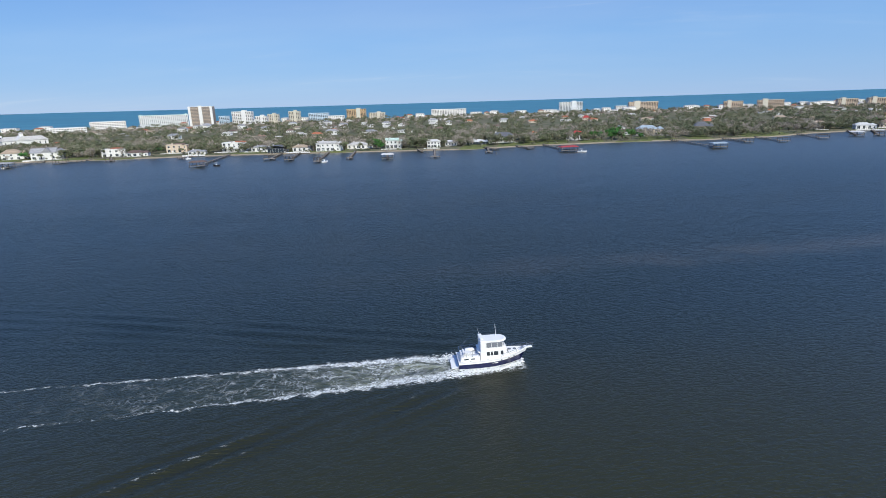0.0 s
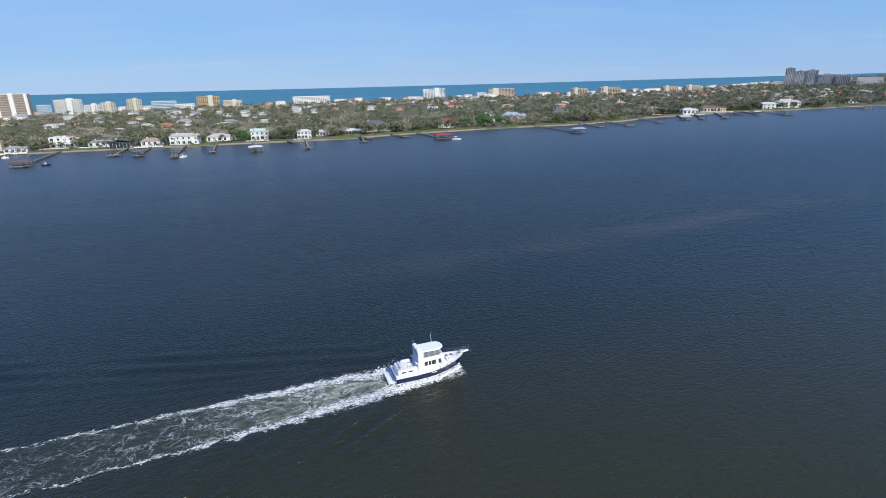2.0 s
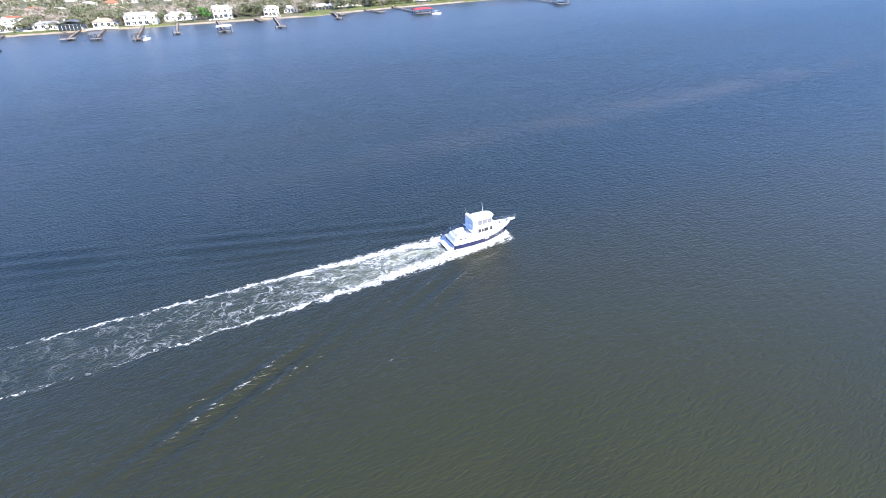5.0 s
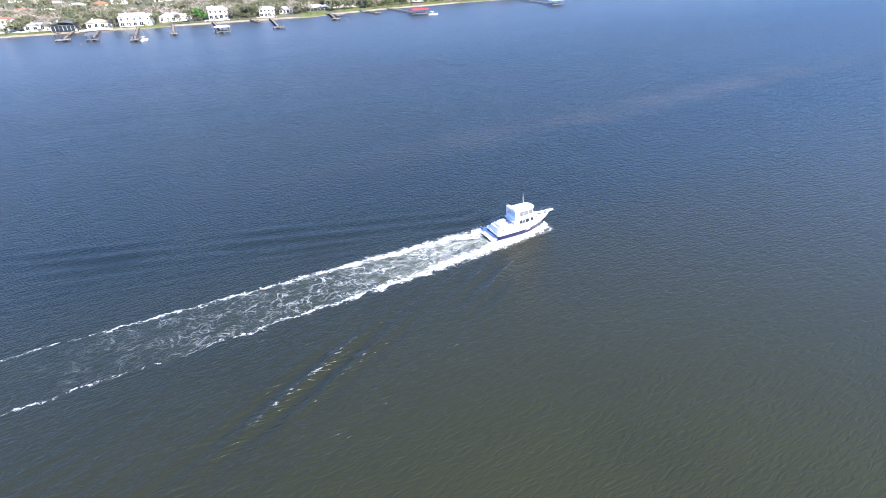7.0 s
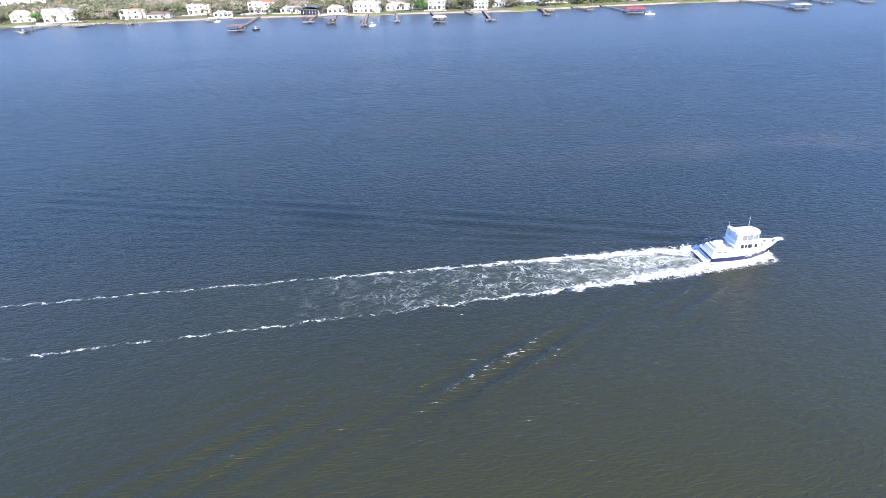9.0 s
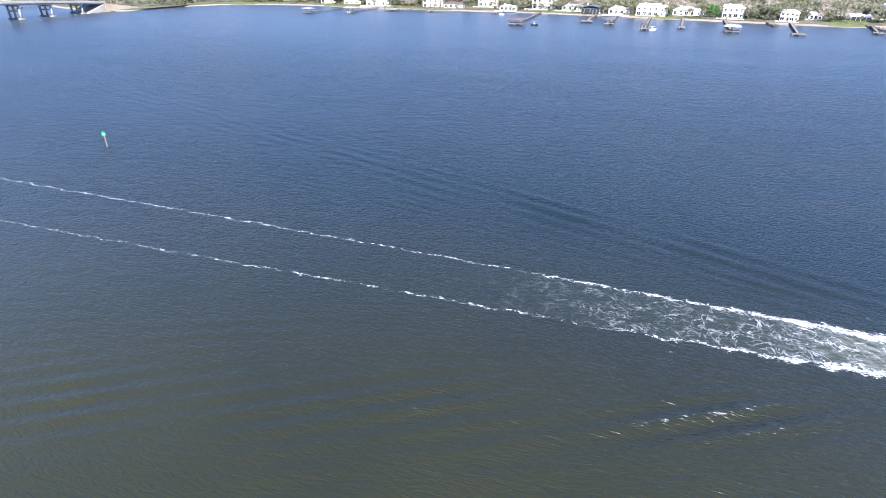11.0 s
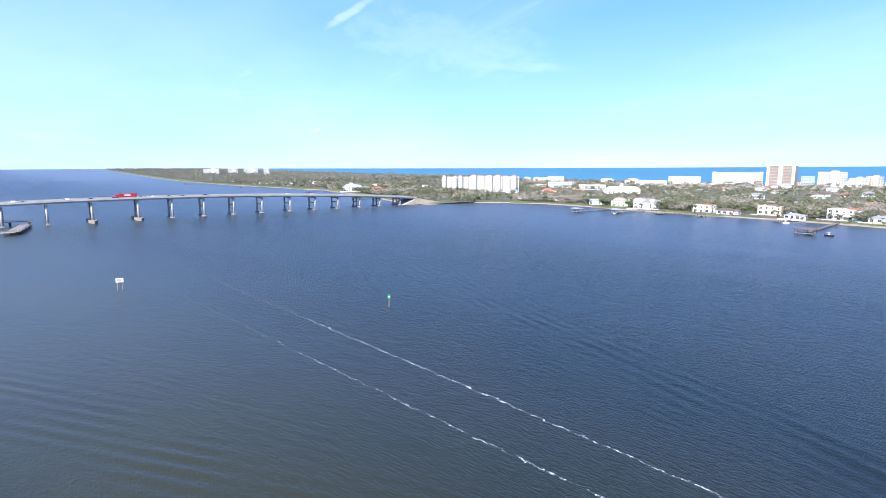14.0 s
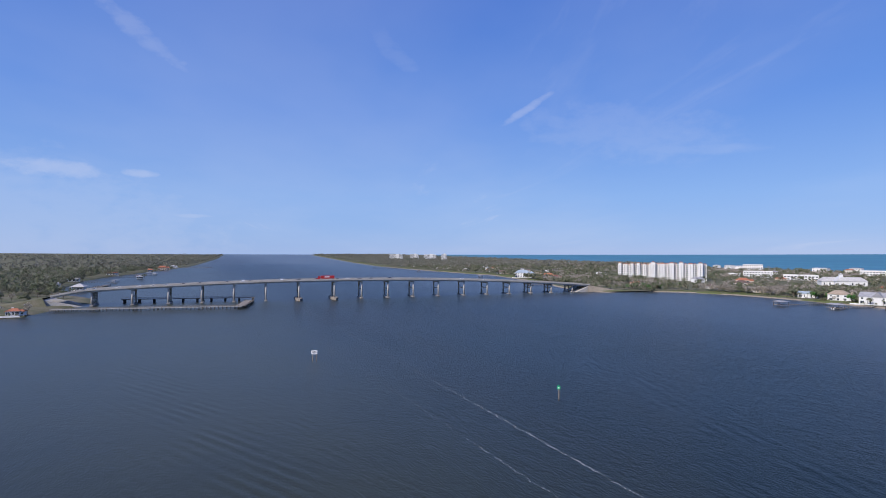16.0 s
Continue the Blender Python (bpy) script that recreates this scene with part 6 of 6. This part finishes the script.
for x, y, s, k in ((-101, 488, 1.25, "bright"), (-97, 485, 1.0, "bright"), (-155, 474, 1.1, "oak"), (-130, 482, 0.7, "oak"), (-64, 492, 1.15, "oak"), (-58, 488, 1.0, "oak"),
                   (-24, 502, 0.9, "oak"), (-20, 498, 0.7, "oak"), (112, 556, 1.25, "bright"), (122, 552, 1.3, "bright"), (132, 554, 1.2, "bright"), (141, 556, 1.1, "bright"),
                   (126, 566, 1.5, "bright"), (150, 560, 0.9, "bright"), (104, 560, 1.0, "bright"), (-445, 425, 0.9, "bright"), (-418, 424, 0.9, "bright")):
    tree(k, x, y, s)
for gx0, gy0, turn, gw, gd in GARDENS:       # foundation planting, and a tree or two beside each house
    m = pose(gx0, gy0, 0, 0, 0, turn)
    for k in range(2):
        p = m @ Vector((rngt.uniform(-0.52, 0.52) * gw, rngt.uniform(-3.2, -1.6), 0))
        tree("shrub", p.x, p.y, rngt.uniform(0.35, 0.75), 1.3 + far_rise(p.x, p.y))
    for side in (-1, 1):
        p = m @ Vector((side * (gw / 2 + rngt.uniform(1.5, 4.5)), rngt.uniform(-5, 4), 0))
        tree(rngt.choice(("oak", "oak", "bare", "palm", "oak")), p.x, p.y, rngt.uniform(0.6, 1.0), 1.3 + far_rise(p.x, p.y))
    if gw > 12:
        p = m @ Vector((rngt.uniform(-0.4, 0.4) * gw, rngt.uniform(-11, -6), 0))
        tree(rngt.choice(("palm", "bare", "oak", "palm")), p.x, p.y, rngt.uniform(0.5, 0.8), 1.2 + far_rise(p.x, p.y))
n_trees = 0
while n_trees < 240:
    x = rngt.uniform(-470, 620)
    y = bank_y(x) + rngt.choice((rngt.uniform(9, 20), rngt.uniform(14, 60), rngt.uniform(30, 60)))
    if free(x, y, 0.3) or (rngt.random() < 0.06 and y < bank_y(x) + 16):
        k = rngt.choices(("oak", "bare", "palm", "shrub", "dark", "bright"), (42, 20, 16, 16, 3, 4))[0]
        tree(k, x, y, rngt.uniform(0.7, 1.15))
        n_trees += 1
for i in range(22):      # palms and scrub by the bridge and the white apartments
    t = i / 21
    tree("palm" if i % 3 else "shrub", -560 - 120 * t + rngt.uniform(-8, 8), 330 + 40 * t + rngt.uniform(-25, 40), rngt.uniform(0.8, 1.1))
for i in range(26):
    tree(rngt.choice(("oak", "bright", "shrub")), -588 + rngt.uniform(-25, 8), 322 + rngt.uniform(-18, 24), rngt.uniform(0.55, 0.9))
for i in range(16):
    tree(rngt.choice(("oak", "palm", "bare", "shrub")), rngt.uniform(-560, -440), rngt.uniform(-320, -285), rngt.uniform(0.7, 1.0), 1.4)


def woods(name, label, spots, material, n, size, seed):
    """Many small clumps of leaves for woods that nobody could count."""
    rng = random.Random(seed)
    kits = []
    for k in range(5):
        v, f = leaf_quads(crown_points(rng, n, 4.4, 6.6, 2.0), size, rng)
        kits.append(np.array([tuple(p) for p in v]))
    q = np.array([(4 * i, 4 * i + 1, 4 * i + 2, 4 * i + 3) for i in range(n)])
    vs, fs, base = [], [], 0
    for x, y, s in spots:
        a = rng.uniform(0, 6.28)
        c, sn = math.cos(a) * s, math.sin(a) * s
        p = rng.choice(kits)
        w = np.empty_like(p)
        w[:, 0] = p[:, 0] * c - p[:, 1] * sn + x
        w[:, 1] = p[:, 0] * sn + p[:, 1] * c + y
        w[:, 2] = p[:, 2] * s * rng.uniform(0.8, 1.15) + 0.8 + far_rise(x, y)
        vs.append(w)
        fs.append(q + base)
        base += len(p)
    verts, faces = np.concatenate(vs), np.concatenate(fs)
    me = bpy.data.meshes.new(name)
    me.vertices.add(len(verts))
    me.vertices.foreach_set("co", verts.ravel())
    me.loops.add(faces.size)
    me.loops.foreach_set("vertex_index", faces.ravel().astype(np.int32))
    me.polygons.add(len(faces))
    me.polygons.foreach_set("loop_start", np.arange(0, faces.size, 4, dtype=np.int32))
    me.update(calc_edges=True)
    me.validate()
    me.materials.append(material)
    return tagged(new(name, me), label, "woods", kind="stuff")


def scatter_woods():
    rng = random.Random(5)
    coast = np.array(sorted(COAST))
    spots = {"near": [], "near_bare": [], "mid": [], "mid_bare": [], "far": [], "bank": []}

    def gap(x, y):
        # streets and clearings
        return noise.noise((x * 0.012, y * 0.012, 7.0)) > 0.33 or abs((y - 0.25 * x) % 140 - 70) < 5

    for _ in range(60000):
        x = rng.uniform(-1500, 1500)
        yb = bank_y(x)
        ye = float(np.interp(x, coast[:, 0], coast[:, 1]))
        y = yb + 18 + (ye - yb - 60) * rng.random() ** 1.35
        if y > ye - 45 or gap(x, y) or not free(x, y):
            continue
        if -700 < x < -560 and y < 600 and rng.random() < 0.75:
            continue
        d = math.hypot(x, y)
        depth = y - yb
        bare = noise.noise((x * 0.02, y * 0.02, 2.0)) > 0.12
        if depth < 160 and d < 950 and len(spots["near"]) < 3400:
            if rng.random() < 0.75:
                spots["near_bare" if bare else "near"].append((x, y, rng.uniform(0.6, 1.3)))
        elif len(spots["mid"]) < 6200:
            spots["mid_bare" if bare and rng.random() < 0.6 else "mid"].append((x, y, rng.uniform(0.6, 1.25)))
    for _ in range(14000):
        if rng.random() < 0.45:
            x = -1500 - 3200 * rng.random() ** 1.5
            yb, ye = bank_y(x), float(np.interp(x, coast[:, 0], coast[:, 1]))
            y = yb + 10 + (ye - yb - 40) * rng.random()
        elif rng.random() < 0.75:
            x = -430 - 3900 * rng.random() ** 1.8
            y = bank_y(x, WEST) - 12 - 2200 * rng.random() ** 1.9
            if x > -560 and y > -330:
                continue
            if math.hypot(x, y) < 1500:
                if y > 0.84 * x - 60 and rng.random() < 0.8:
                    spots["bank"].append((x, y, rng.uniform(0.9, 1.9)))
                continue
        else:
            x = 1500 + 2200 * rng.random()
            yb, ye = bank_y(x), float(np.interp(x, coast[:, 0], coast[:, 1]))
            y = yb + 10 + (ye - yb - 40) * rng.random()
        if free(x, y):
            spots["far"].append((x, y, rng.uniform(1.0, 1.8)))
    woods("woods", "olive-brown live oak woods between the houses", spots["near"], M_OAK, 140, 1.0, 1)
    woods("woods_bare", "grey-brown half-bare winter trees between the houses", spots["near_bare"], M_BARE, 110, 0.8, 2)
    woods("woods_inland", "olive woods of the island behind the riverside gardens", spots["mid"], M_OAK, 52, 1.55, 3)
    woods("woods_inland_bare", "grey-brown winter trees farther inland", spots["mid_bare"], M_BARE, 46, 1.4, 4)
    scrub = []
    for _ in range(260):      # along the water's edge
        x = rng.uniform(-560, 640)
        scrub.append((x, bank_y(x) + rng.uniform(2.5, 8.0), rng.uniform(0.14, 0.36)))
    woods("bank_scrub", "low green scrub along the water's edge", scrub, M_OAK, 60, 1.3, 9)
    woods("woods_mainland", "grey-green woods on the mainland bank", spots["bank"], M_OAK, 130, 0.85, 8)
    woods("woods_far", "far woods along the river to the north and south", spots["far"], M_HAZYWOOD, 28, 1.9, 6)


# small roofs among the trees
def inland_houses():
    rng = random.Random(33)
    kits = []
    for w, d, h, r, wall, roof in ((14, 9, 3.2, 2.2, M_WHITE, "lightgrey"), (16, 10, 3.4, 2.4, M_CREAM, "tan"), (12, 9, 3.2, 2.4, M_WHITE, "brown"), (18, 10, 3.6, 0.6, M_WHITE, "white"),
                                   (15, 10, 5.6, 2.2, M_WHITE, "grey"), (13, 9, 3.4, 2.2, M_TAN, "terracotta")):
        ob = thing("house", f"small {'white' if wall is M_WHITE else 'tan'} house with a {roof.replace('lightgrey', 'light grey')} roof among the trees", "house", None, "inland houses")
        part("wall", boxes((-w / 2, w / 2, 0, d, -0.5, h)), wall, ob)
        part("roof", gable_roof(bmesh.new(), -w / 2, w / 2, 0, d, h, r, 0.6, d * 0.4), ROOFS[roof], ob)
        for i in range(4):
            window(ob, -w / 2 + (i + 0.5) * w / 4, -0.03, h * 0.5, 1.6, 1.3, one=True)
        kits.append([ob, 0])
    coast = np.array(sorted(COAST))
    made = 0
    while made < 250:
        x = rng.uniform(-1000, 1100) if made < 205 else -1000 - 1700 * rng.random()
        yb, ye = bank_y(x), float(np.interp(x, coast[:, 0], coast[:, 1]))
        u = rng.random() ** 0.75 if made < 205 else 0.25 * rng.random()
        y = yb + 60 + (ye - yb - 110) * u
        if not free(x, y, 6):
            continue
        k = rng.choice(kits)
        m = pose(x, y, 1.6 + far_rise(x, y), 0, 0, rng.choice((0, 90, 15, -12)) + rng.uniform(-6, 6))
        if not k[1]:
            k[0].matrix_basis = m
            k[1] = 1
        else:
            copy_thing(k[0], m)
        FOOT.append((x, y, 7))
        FOOT.append((x, y - 12, 8 + 5 * u))
        made += 1


def beach_houses():
    rng = random.Random(8)
    line = along(COAST, 3000)
    kits = []
    for w, d, h, r, wall, roof in ((16, 12, 6.5, 1.6, M_WHITE, "white"), (22, 12, 8.5, 1.2, M_WHITE, "lightgrey"), (14, 12, 6.2, 2.2, M_CREAM, "terracotta"), (30, 14, 7.5, 0.6, M_WHITE, "white")):
        ob = thing("beach_house", f"{'white' if wall is M_WHITE else 'cream'} beach house with a {roof.replace('lightgrey', 'light grey')} roof on the dune", "house", None, "beach houses")
        part("wall", boxes((-w / 2, w / 2, 0, d, -0.5, h)), wall, ob)
        part("roof", gable_roof(bmesh.new(), -w / 2, w / 2, 0, d, h, r, 0.6, d * 0.4), ROOFS[roof], ob)
        for k in range(2):
            for i in range(4):
                window(ob, -w / 2 + (i + 0.5) * w / 4, -0.03, h * (0.27 + 0.46 * k), 2.2, 1.6, one=True)
        kits.append([ob, 0])
    for p in line:
        if not -1500 < p[0] < 1900 or rng.random() > 0.11:
            continue
        x, y = p[0] + rng.uniform(-4, 4), p[1] - rng.uniform(48, 110)
        if not free(x, y, 8):
            continue
        k = rng.choice(kits)
        m = pose(x, y, 3.0 + far_rise(x, y), 0, 0, rng.uniform(0, 25))
        if not k[1]:
            k[0].matrix_basis = m
            k[1] = 1
        else:
            copy_thing(k[0], m)
        FOOT.append((x, y, 12))
        FOOT.append((x, y - 18, 10))


beach_houses()
inland_houses()
scatter_woods()
